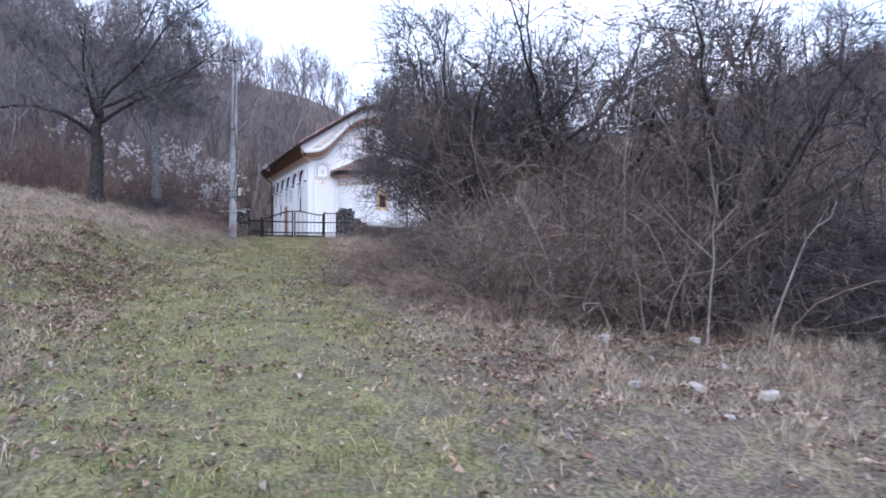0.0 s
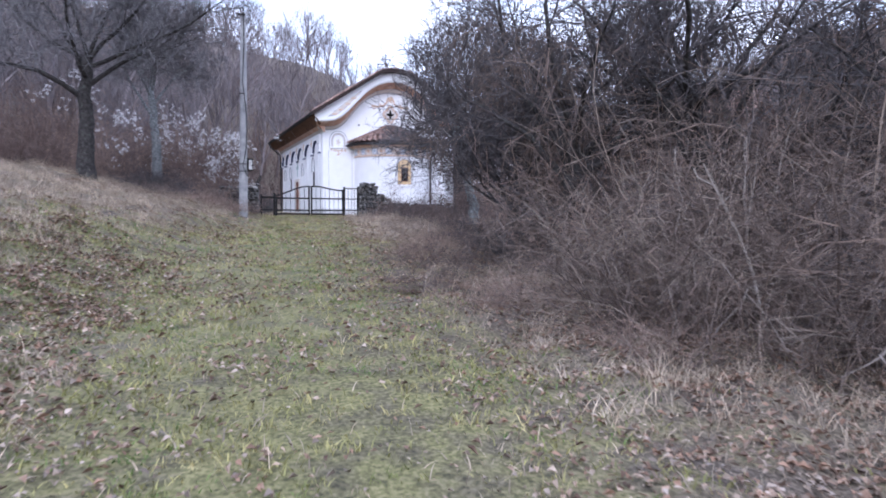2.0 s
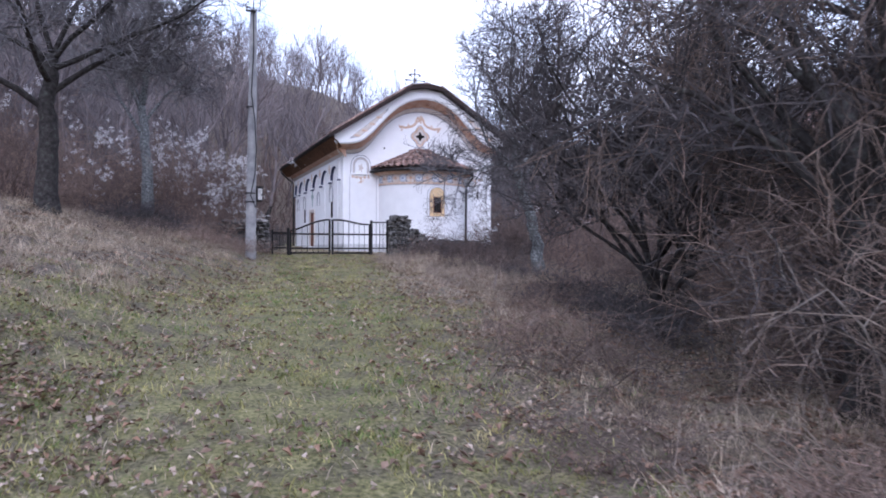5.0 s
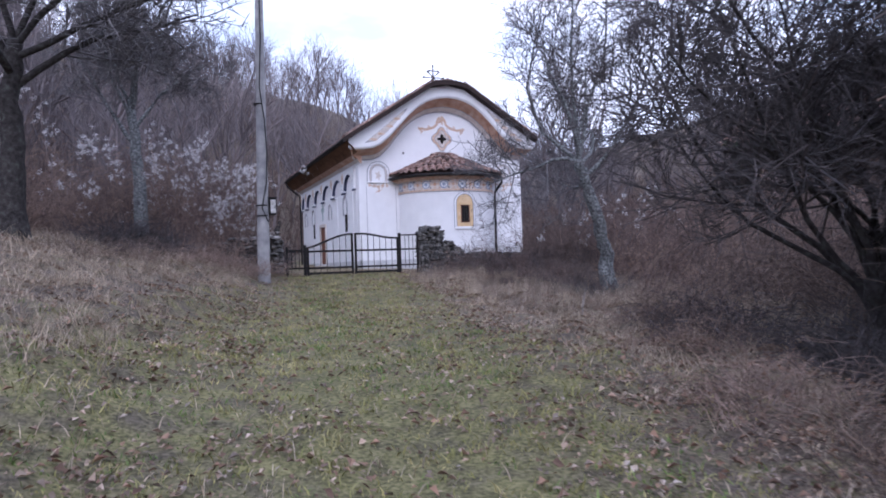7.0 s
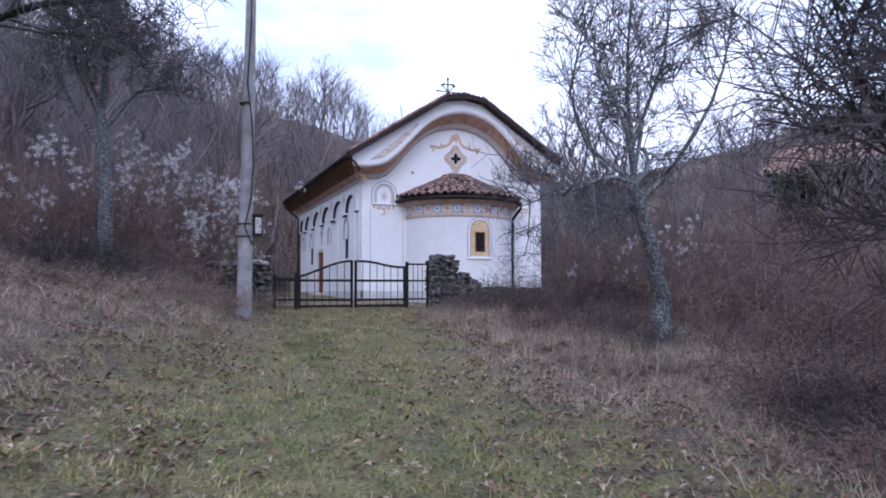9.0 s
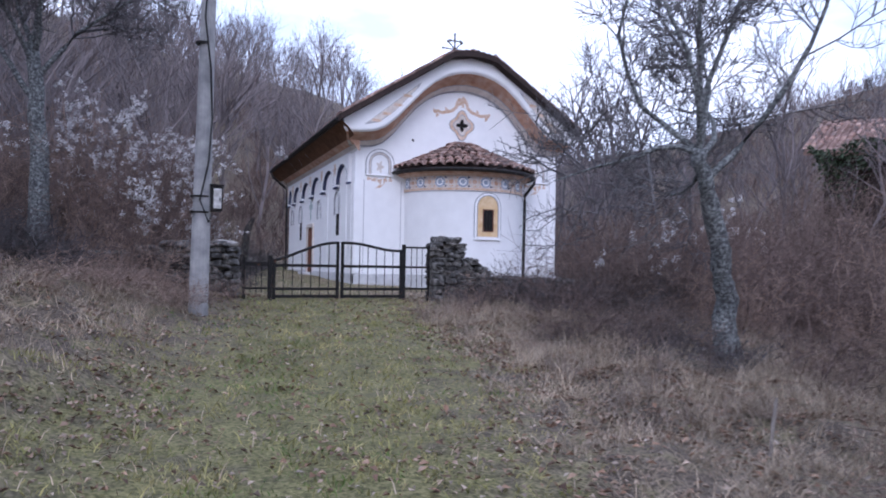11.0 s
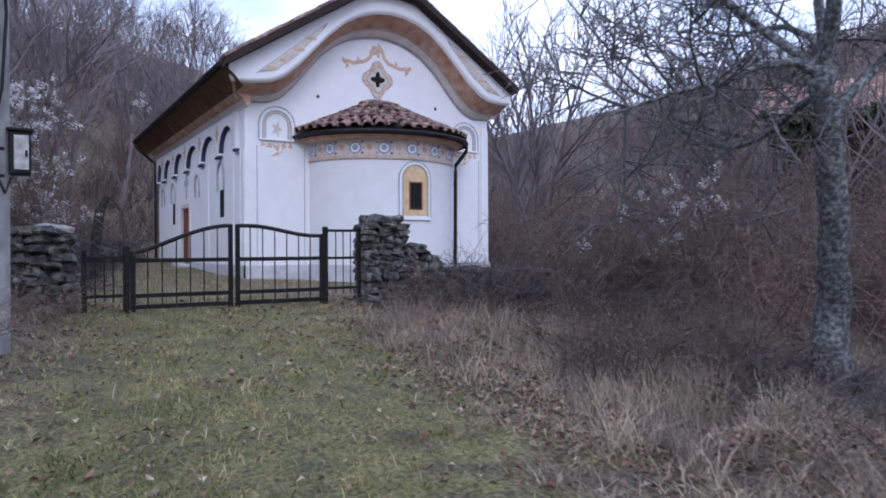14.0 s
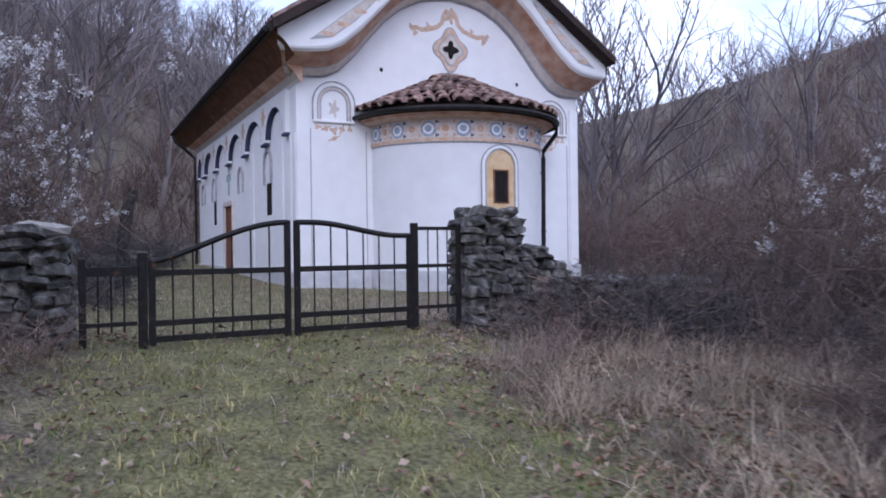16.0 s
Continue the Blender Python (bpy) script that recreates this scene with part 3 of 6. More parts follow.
def build_gable():
    """The projecting curved gable: white spandrels, then a painted cove that runs back to the wall."""
    xs = np.concatenate([np.linspace(-4.06, -3.2, 6), np.linspace(-3.1, 3.1, 63), np.linspace(3.2, 3.78, 4)])
    xs_in = np.concatenate([np.linspace(-3.72, -3.0, 6), np.linspace(-2.9, 2.9, 63), np.linspace(3.0, 3.5, 4)])
    out = [(x, curve_out(x)) for x in xs]
    inn = [(x, curve_in(x)) for x in xs_in]
    face = loft_bm([[(x, -0.76, z) for x, z in out], [(x, -0.76, max(z + 0.02, roof_line(x) + 0.01)) for x, z in out]])
    spandrel = under(part("gable_face", face, PLASTER), church)
    tagged(spandrel, "white gable face under the eaves with painted panels")
    lip = [0.0, 0.1, 0.2, 0.66, 0.7, 0.93, 1.0]
    depth = [-0.78, -0.76, -0.70, -0.28, -0.24, -0.08, -0.03]
    mats = [PLASTER, PLASTER, TERRACOTTA, GREY_LINE, BEIGE, GREY_LINE]
    rows = [[(a[0] * (1 - f) + b[0] * f, y, a[1] * (1 - f) + b[1] * f) for a, b in zip(out, inn)] for f, y in zip(lip, depth)]
    for k, mat in enumerate(mats):
        under(part("gable_moulding", loft_bm([rows[k], rows[k + 1]]), mat, smooth=True), church)
    # painted triangular panels in the spandrels
    for sx in (-1, 1):
        lay = lambda u, v, h: (u, -0.762 - h, v)
        tri = [(sx * 3.45, curve_out(sx * 3.45) + 0.13), (sx * 3.0, curve_out(sx * 3.0) + 0.12), (sx * 2.5, curve_out(sx * 2.5) + 0.16),
               (sx * 1.75, curve_out(sx * 1.75) + 0.2), (sx * 1.68, curve_out(sx * 1.68) + 0.27)]
        under(part("spandrel_border", plate_bm(tri, lay, 0.004), GREY_LINE), church)
        mid = np.mean(tri, axis=0)
        small = [tuple(mid + (np.array(p) - mid) * 0.86) for p in tri]
        under(part("spandrel_panel", plate_bm(small, lay, 0.008), BEIGE), church)
        for k, (fx, fz) in enumerate(((3.1, 0.22), (2.8, 0.3), (2.45, 0.3), (2.15, 0.3))):
            c = (sx * fx, curve_out(sx * fx) + fz)
            leaf = [(c[0] + 0.13 * math.cos(a) * (1 + 0.4 * math.cos(3 * a)) , c[1] + 0.06 * math.sin(a) * (1 + 0.3 * math.cos(2 * a))) for a in np.linspace(0, 2 * math.pi, 15)[:-1]]
            under(part("painted_leaf", plate_bm(leaf, lay, 0.012), ORANGE), church)
    # the cove under the side eaves
    for side, x_edge, z_edge in ((-1, -4.18, 4.06), (1, 3.78, 4.29)):
        x_wall = side * WX
        prof = [(x_wall, 3.34), (x_wall + side * 0.05, 3.40), (x_wall + side * 0.12, 3.52), (x_wall + side * 0.3, 3.66), (x_edge - side * 0.2, z_edge - 0.16), (x_edge, z_edge)]
        mats2 = [PLASTER, BEIGE, TERRACOTTA, SOFFIT, SOFFIT]
        closing = [(x, z) for x, z in prof] + [(x_wall - side * 0.05, z_edge), (x_wall - side * 0.05, 3.34)]
        under(part("cornice_end", plate_bm(closing, lambda u, v, h: (u, (-0.3 if side < 0 else 1.0) - h, v), 0.01), TERRACOTTA if side < 0 else PLASTER), church)
        for k in range(5):
            if k < 3:
                under(part("side_cornice", loft_bm([[(prof[k][0], y, prof[k][1]), (prof[k + 1][0], y, prof[k + 1][1])] for y in (-0.3 if side < 0 else 1.0, 4, 8, Y1 + 0.3)]), mats2[k]), church)
            else:
                step = 1.55
                for y in np.arange(-0.97 if side < 0 else 1.0, Y1 + 0.3, step):
                    bm = loft_bm([[(prof[k][0], q, prof[k][1]), (prof[k + 1][0], q, prof[k + 1][1])] for q in (y, y + step - 0.012)])
                    under(part("soffit_board", bm, SOFFIT), church)


build_gable()


def wall_front(u, v, h):
    return (u, -0.002 - h, v)


def wall_side(u, v, h):
    return (-WX - 0.002 - h, u, v)


def arch_outline(cx, half, z0, spring, n=12):
    top = [(cx + half * math.cos(a), spring + half * math.sin(a)) for a in np.linspace(0, math.pi, n)]
    return [(cx + half, z0)] + top + [(cx - half, z0)]


def arch_frame_bm(cx, half, z0, spring, wide, lay, depth, n=14):
    """A raised band that follows an arch."""
    ins, outs = arch_outline(cx, half - wide, z0, spring, n), arch_outline(cx, half, z0, spring, n)
    rings = [[lay(*p, h) for p in row] for row, h in ((outs, 0.0), (outs, depth), (ins, depth), (ins, 0.0))]
    return loft_bm(rings)


def leaf_outline(cx, cz, w, h, lobes, turn=0.0):
    out = []
    for a in np.linspace(0, 2 * math.pi, 6 * lobes + 1)[:-1]:
        r = 0.72 + 0.28 * math.cos(lobes * a)
        x, z = w * r * math.cos(a), h * r * math.sin(a)
        out.append((cx + x * math.cos(turn) - z * math.sin(turn), cz + x * math.sin(turn) + z * math.cos(turn)))
    return out


def band_outline(points, wide):
    """A ribbon round a line in a plane."""
    p = np.array(points, float)
    d = np.gradient(p, axis=0)
    d /= np.linalg.norm(d, axis=1, keepdims=True)
    nrm = np.stack([-d[:, 1], d[:, 0]], 1) * wide / 2
    return [tuple(q) for q in np.concatenate([p + nrm, (p - nrm)[::-1]])]


def build_front_paint():
    for cx, lift in ((-2.72, 0.0), (2.72, 0.08)):
        for half, wide, depth, mat in ((0.46, 0.025, 0.035, GREY_LINE), (0.435, 0.075, 0.02, PLASTER), (0.36, 0.02, 0.03, GREY_LINE), (0.34, 0.05, 0.012, BEIGE), (0.29, 0.018, 0.02, GREY_LINE)):
            under(part("niche_frame", arch_frame_bm(cx, half, 2.68 + lift, 3.02 + lift, wide, wall_front, depth), mat), church)
        under(part("niche_sill", box_bm(cx - 0.44, cx + 0.44, -0.06, -0.002, 2.63 + lift, 2.68 + lift, 0.008), PLASTER), church)
        under(part("painted_vase", plate_bm(leaf_outline(cx, 2.92 + lift, 0.13, 0.2, 5), wall_front, 0.004), BEIGE), church)
        for k, (dx, dz, w, h) in enumerate(((-0.34, -0.14, 0.1, 0.06), (-0.17, -0.16, 0.12, 0.07), (0.0, -0.2, 0.1, 0.1), (0.17, -0.16, 0.12, 0.07), (0.34, -0.14, 0.1, 0.06), (0, -0.36, 0.045, 0.17))):
            under(part("painted_flourish", plate_bm(leaf_outline(cx + dx, 2.68 + lift + dz, w, h, 3 + k % 2, 0.4 * k), wall_front, 0.004), ORANGE), church)
    # corner strips
    for x0, x1 in ((-3.5, -3.26), (3.26, 3.5)):
        under(part("corner_strip", box_bm(x0 - 0.012 * (x0 < 0), x1 + 0.012 * (x1 > 0), -0.03, -0.002, -0.36, 3.36, 0.006), PLASTER), church)
    for x0, x1 in ((-3.22, -3.205), (-2.03, -2.015), (3.19, 3.205)):
        under(part("painted_line", box_bm(x0, x1, -0.01, -0.002, -0.36, 2.5), GREY_LINE), church)
    # the cross-shaped opening with its painted quatrefoil frame
    for r, dep, mat in ((0.47, 0.012, GREY_LINE), (0.44, 0.018, ORANGE), (0.33, 0.024, GREY_LINE), (0.3, 0.03, BEIGE)):
        pts = []
        for a in np.linspace(0, 2 * math.pi, 49)[:-1]:
            k = r * (0.86 + 0.14 * math.cos(4 * a))
            pts.append((k * 0.95 * math.cos(a), k * 1.08 * math.sin(a)))
        inner = [(0.2 * (0.8 + 0.25 * math.cos(4 * a)) * math.cos(a), 0.2 * (0.8 + 0.25 * math.cos(4 * a)) * math.sin(a)) for a in np.linspace(0, 2 * math.pi, 49)[:-1]]
        rings = [[wall_front(x, 4.44 + z, h) for x, z in row] for row, h in ((pts, 0), (pts, dep), (inner, dep), (inner, 0))]
        under(part("quatrefoil_frame", loft_bm(rings, closed=True), mat), church)
    # flat black plate over the opening paints its dark depth
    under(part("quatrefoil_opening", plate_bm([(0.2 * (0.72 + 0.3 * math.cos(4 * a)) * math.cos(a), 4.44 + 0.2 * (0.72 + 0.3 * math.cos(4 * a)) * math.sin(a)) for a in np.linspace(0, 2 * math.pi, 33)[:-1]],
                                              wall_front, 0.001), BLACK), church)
    for s in (-1, 1):
        curl = [(s * x, z) for x, z in ((0.06, 5.32), (0.16, 5.18), (0.2, 5.02), (0.34, 4.9), (0.52, 4.84), (0.7, 4.8), (0.84, 4.84), (0.97, 4.8))]
        under(part("painted_scroll", plate_bm(band_outline(curl, 0.1), wall_front, 0.004), ORANGE), church)
        for cx, cz, w in ((0.86, 4.72, 0.07), (0.97, 4.86, 0.05), (0.55, 4.92, 0.06)):
            under(part("painted_leaf", plate_bm(leaf_outline(s * cx, cz, w, w * 1.3, 3), wall_front, 0.008), ORANGE), church)
    under(part("painted_crest", plate_bm(leaf_outline(0, 5.2, 0.17, 0.2, 5), wall_front, 0.008), ORANGE), church)
    # putlog holes: black plates on the plaster in place of shaded depth
    for x, z in ((-1.66, 3.83), (1.76, 3.85)):
        under(part("putlog_hole", plate_bm([(x + 0.04 * math.cos(a), z + 0.05 * math.sin(a)) for a in np.linspace(0, 6.28, 9)[:-1]], wall_front, 0.001), BLACK), church)


build_front_paint()


def build_side():
    # corbelled arches under the eaves
    edges = [0.45, 2.25, 4.3, 6.35, 8.3, 10.2, 11.5]
    for k, (a, b) in enumerate(zip(edges, edges[1:])):
        c, half = (a + b) / 2, (b - a) / 2 - 0.2
        spring, top, n = 2.52, 3.34, 14
        arch = [(c + half * math.cos(t), spring + 0.6 * math.sin(t)) for t in np.linspace(math.pi, 0, n)]
        upper = [(y, top) for y, _ in arch]
        out = lambda row, h: [wall_side(y, z, h) for y, z in row]
        under(part("arcade_bay", loft_bm([out(arch, 0.1), out(upper, 0.1)]), PLASTER), church)
        for y0, y1 in ((a, c - half), (c + half, b)):
            under(part("arcade_foot", box_bm(-WX - 0.1, -WX - 0.003, y0, y1, spring - 0.06, top), PLASTER), church)
            under(part("arcade_corbel", box_bm(-WX - 0.12, -WX - 0.003, y0 - 0.02, y1 + 0.02, spring - 0.12, spring - 0.06, 0.01), BLUE), church)
        under(part("arcade_soffit", loft_bm([out(arch, 0.0), out(arch, 0.104)]), BLUE), church)
        inner = [(c + (half - 0.09) * math.cos(t), spring + 0.51 * math.sin(t)) for t in np.linspace(math.pi, 0, n)]
        under(part("painted_arch", loft_bm([out(arch, 0.004), out(inner, 0.004)]), BLUE), church)
        under(part("painted_medallion", plate_bm(leaf_outline(b, 3.04, 0.2, 0.25, 6), lambda u, v, h: wall_side(u, v, 0.102 + h), 0.004), ORANGE), church)
    # hood mouldings over slit windows and blind niches
    for c, z, half in ((2.2, 2.0, 0.34), (5.0, 1.95, 0.3), (8.7, 1.95, 0.34), (10.6, 1.95, 0.3)):
        under(part("hood_moulding", arch_frame_bm(c, half, 1.55, z, 0.05, wall_side, 0.05), GREY_LINE), church)
    for y0, y1 in ((0.02, 0.2), (0.34, 0.44), (0.95, 1.05), (3.6, 3.7)):
        under(part("wall_strip", box_bm(-WX - 0.03, -WX - 0.002, y0, y1, -0.36, 2.4, 0.005), PLASTER), church)
    # black boxes just inside the slit windows paint their unlit depth
    for y0 in (1.95, 8.5):
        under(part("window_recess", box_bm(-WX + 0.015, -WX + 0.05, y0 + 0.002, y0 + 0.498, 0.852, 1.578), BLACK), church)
    # door
    frame_mat = BEIGE
    under(part("door_frame", box_bm(-WX - 0.05, -WX + 0.1, 5.98, 6.1, -0.45, 1.42, 0.008), frame_mat), church)
    under(part("door_frame", box_bm(-WX - 0.05, -WX + 0.1, 7.15, 7.27, -0.45, 1.42, 0.008), frame_mat), church)
    under(part("door_lintel", box_bm(-WX - 0.06, -WX + 0.1, 6.1, 7.15, 1.3, 1.44, 0.008), frame_mat), church)
    under(part("door_step", box_bm(-WX - 0.35, -WX + 0.1, 5.95, 7.3, -0.8, -0.45, 0.02), PLINTH), church)
    door = under(part("door", box_bm(-WX + 0.03, -WX + 0.09, 6.1, 7.15, -0.45, 1.3), DOOR_WOOD, label="red-brown wooden door, shut"), church)
    for y in np.arange(6.12, 7.1, 0.172):
        nested(part("door_board", box_bm(-WX + 0.01, -WX + 0.03, y, y + 0.16, -0.43, 1.28, 0.006), DOOR_WOOD), door)
    under(part("painted_cross", plate_bm([(6.55, 1.6), (6.75, 1.6), (6.75, 2.0), (6.95, 2.0), (6.95, 2.2), (6.75, 2.2), (6.75, 2.5), (6.55, 2.5), (6.55, 2.2), (6.35, 2.2), (6.35, 2.0), (6.55, 2.0)], wall_side, 0.004), TEAL), church)


build_side()

# ---- apse ----
AX, AY = 1.95, 1.75


def apse_point(angle, out, z):
    """A point on the apse: angle 0 is straight ahead of the gable wall (east), positive to the right-hand side."""
    return (((AX + out) * math.sin(angle)) + 0.06, -(AY + out) * math.cos(angle), z)


def build_apse():
    q = math.pi / 2
    apse = part("apse", loft_bm([[apse_point(a, o, z) for a in np.linspace(-q, q, 49)] for z, o in ((-1.0, 0.0), (2.62, 0.0), (2.72, 0.04))]), PLASTER, smooth=True)
    under(apse, church)
    tagged(apse, "rounded white apse with a painted frieze")
    ring = lambda z0, z1, o0, o1, mat, name: nested(part(name, loft_bm([[apse_point(a, o, z) for a in np.linspace(-q, q, 49)] for z, o in ((z0, o0), (z1, o1))]), mat, smooth=True), apse)
    ring(-1.0, -0.38, 0.05, 0.05, PLINTH, "apse_plinth")
    ring(2.24, 2.6, 0.012, 0.012, BEIGE, "frieze")
    ring(2.14, 2.17, 0.016, 0.016, GREY_LINE, "frieze_line")
    ring(2.17, 2.24, 0.03, 0.03, ORANGE, "frieze_border")
    ring(2.6, 2.66, 0.03, 0.2, ORANGE, "eaves_cove")
    ring(2.66, 2.74, 0.2, 0.32, TERRACOTTA, "eaves_cove")
    for k, a in enumerate(np.linspace(-1.45, 1.45, 17)):
        lay = lambda u, v, h: apse_point(a + u / 1.85, 0.014 + h, 2.42 + v)
        disc = lambda r, n=14: [(r * math.cos(t), r * math.sin(t)) for t in np.linspace(0, 2 * math.pi, n + 1)[:-1]]
        first, second = ((PALE_BLUE, BEIGE), (ORANGE, TERRACOTTA))[k % 2]
        nested(part("medallion", plate_bm(disc(0.16) if k % 2 == 0 else leaf_outline(0, 0, 0.2, 0.165, 4), lay, 0.004), first), apse)
        nested(part("medallion_ring", plate_bm(disc(0.11, 12), lay, 0.008), (PLASTER, BEIGE)[k % 2]), apse)
        nested(part("medallion_centre", plate_bm(disc(0.07, 10), lay, 0.012), (PALE_BLUE, TERRACOTTA)[k % 2]), apse)
        for v in (-0.13, 0.13):
            spot = lambda uu, vv, h: apse_point(a + math.pi * 0.029 + uu / 1.85, 0.014 + h, 2.42 + v + vv)
            nested(part("painted_bud", plate_bm(leaf_outline(0, 0, 0.045, 0.04, 3), spot, 0.006), (BLUE, TERRACOTTA)[k % 2]), apse)
    # window: splayed ochre reveal, painted frames, black plate for the unlit opening, bars
    wlay = lambda u, v, h: apse_point(0.05 + u / 1.85, 0.004 + h, v)
    def bowed(half, z0, spring, rise, h):
        us = np.linspace(-half, half, 15)
        top = [spring + rise * math.sqrt(max(0.0, 1 - (u / half) ** 2)) for u in us]
        return loft_bm([[wlay(u, z0, 0) for u in us], [wlay(u, z0, h) for u in us], [wlay(u, t, h) for u, t in zip(us, top)], [wlay(u, t, 0) for u, t in zip(us, top)]])

    win = part("apse_window", bowed(0.33, 0.8, 1.7, 0.33, 0.006), OCHRE, label="small arched window in a painted ochre surround")
    under(win, church)
    for half, z0, wide, dep, mat in ((0.43, 0.72, 0.02, 0.03, GREY_LINE), (0.41, 0.74, 0.06, 0.02, PLASTER), (0.35, 0.78, 0.025, 0.028, GREY_LINE)):
        nested(part("window_frame", arch_frame_bm(0, half, z0, 1.7, wide, wlay, dep, 18), mat), win)
    nested(part("window_sill", loft_bm([[wlay(u, v, h) for v, h in ((0.7, 0.0), (0.7, 0.05), (0.76, 0.05), (0.76, 0.0))] for u in np.linspace(-0.43, 0.43, 7)], closed=True, caps=True), PLASTER), win)
    nested(part("window_opening", bowed(0.16, 0.97, 1.6, 0.0, 0.012), BLACK), win)
    for u in (-0.16, 0.16):
        nested(part("opening_edge", plate_bm([(u - 0.015, 0.95), (u + 0.015, 0.95), (u + 0.015, 1.62), (u - 0.015, 1.62)], wlay, 0.022), DOOR_WOOD), win)
    for v in (0.96, 1.61):
        nested(part("opening_edge", plate_bm([(-0.175, v - 0.015), (0.175, v - 0.015), (0.175, v + 0.015), (-0.175, v + 0.015)], wlay, 0.022), DOOR_WOOD), win)
    for u in (-0.05, 0.05):
        nested(part("window_bar", rod_bm([wlay(u, 0.97, 0.02), wlay(u, 1.6, 0.02)], 0.008, 5), IRON), win)
    # half-cone roof of separate tiles
    top = 3.78
    roof = part("apse_roof", loft_bm([[apse_point(a, o, z) for a in np.linspace(-q, q, 33)] for z, o in ((2.70, 0.30), (2.80, 0.36), (2.82, 0.34), (top - 0.05, -1.7))]), DARK_WOOD)
    under(roof, church)
    tagged(roof, "half-cone roof of old clay barrel tiles")
    prof = [(math.cos(a), math.sin(a)) for a in np.linspace(0, math.pi, 5)]
    rng = random.Random(5)
    meshes = {}
    rows = 7
    for row in range(rows):
        f0, f1 = row / rows, (row + 1.12) / rows
        cols = [23, 21, 19, 16, 13, 9, 5][row]
        for c in range(cols):
            a = -q + math.pi * (c + 0.5) / cols
            p0 = Vector(apse_point(a, 0.38 - 2.05 * f0, 2.84 + (top - 2.84) * f0 + 0.045))
            p1 = Vector(apse_point(a, 0.38 - 2.05 * f1, 2.84 + (top - 2.84) * f1 + 0.02))
            length = (p1 - p0).length
            if row not in meshes:
                w = 0.5 * math.pi * (2.2 - 1.95 * f0) / cols * 0.92
                bm = loft_bm([[(w * s * cc, y, 0.8 * w * s * ss) for cc, ss in prof] + [(w * s * 0.75 * cc, y, 0.8 * w * s * 0.7 * ss) for cc, ss in prof[::-1]]
                              for y, s in ((0, 1.0), (length, 0.86))], closed=True, caps=True)
                ob = part("apse_tile", bm, TILE)
                meshes[row] = ob.data
            else:
                ob = new("apse_tile", meshes[row])
            ob.parent = roof
            d = (p1 - p0).normalized()
            x = d.cross(Vector((0, 0, 1))).normalized()
            up = x.cross(d)
            rot = Matrix((x, d, up)).transposed().to_4x4()
            ob.matrix_basis = Matrix.Translation(p0 + Vector((rng.uniform(-0.015, 0.015), 0, rng.uniform(-0.012, 0.012)))) @ rot @ pose(0, 0, 0, rng.uniform(-2, 2), 0, rng.uniform(-4, 4))
    nested(part("apse_gutter", rod_bm([apse_point(a, 0.40, 2.76) for a in np.linspace(-q, q, 25)], 0.05, 8), IRON), roof)
    e = apse_point(1.12, 0.40, 2.72)
    w1 = apse_point(1.12, 0.10, 2.2)
    w2 = apse_point(1.12, 0.08, -0.5)
    pipe = under(part("apse_downpipe", rod_bm([e, (e[0], e[1], 2.6), w1, (w1[0], w1[1], 2.05), w2], 0.05, 8), IRON), church)
    for z in (1.7, 0.4):
        c = apse_point(1.12, 0.09, z)
        nested(part("pipe_bracket", rod_bm([(c[0], c[1], z), (c[0], c[1], z + 0.04)], 0.065, 8), IRON), pipe)


build_apse()


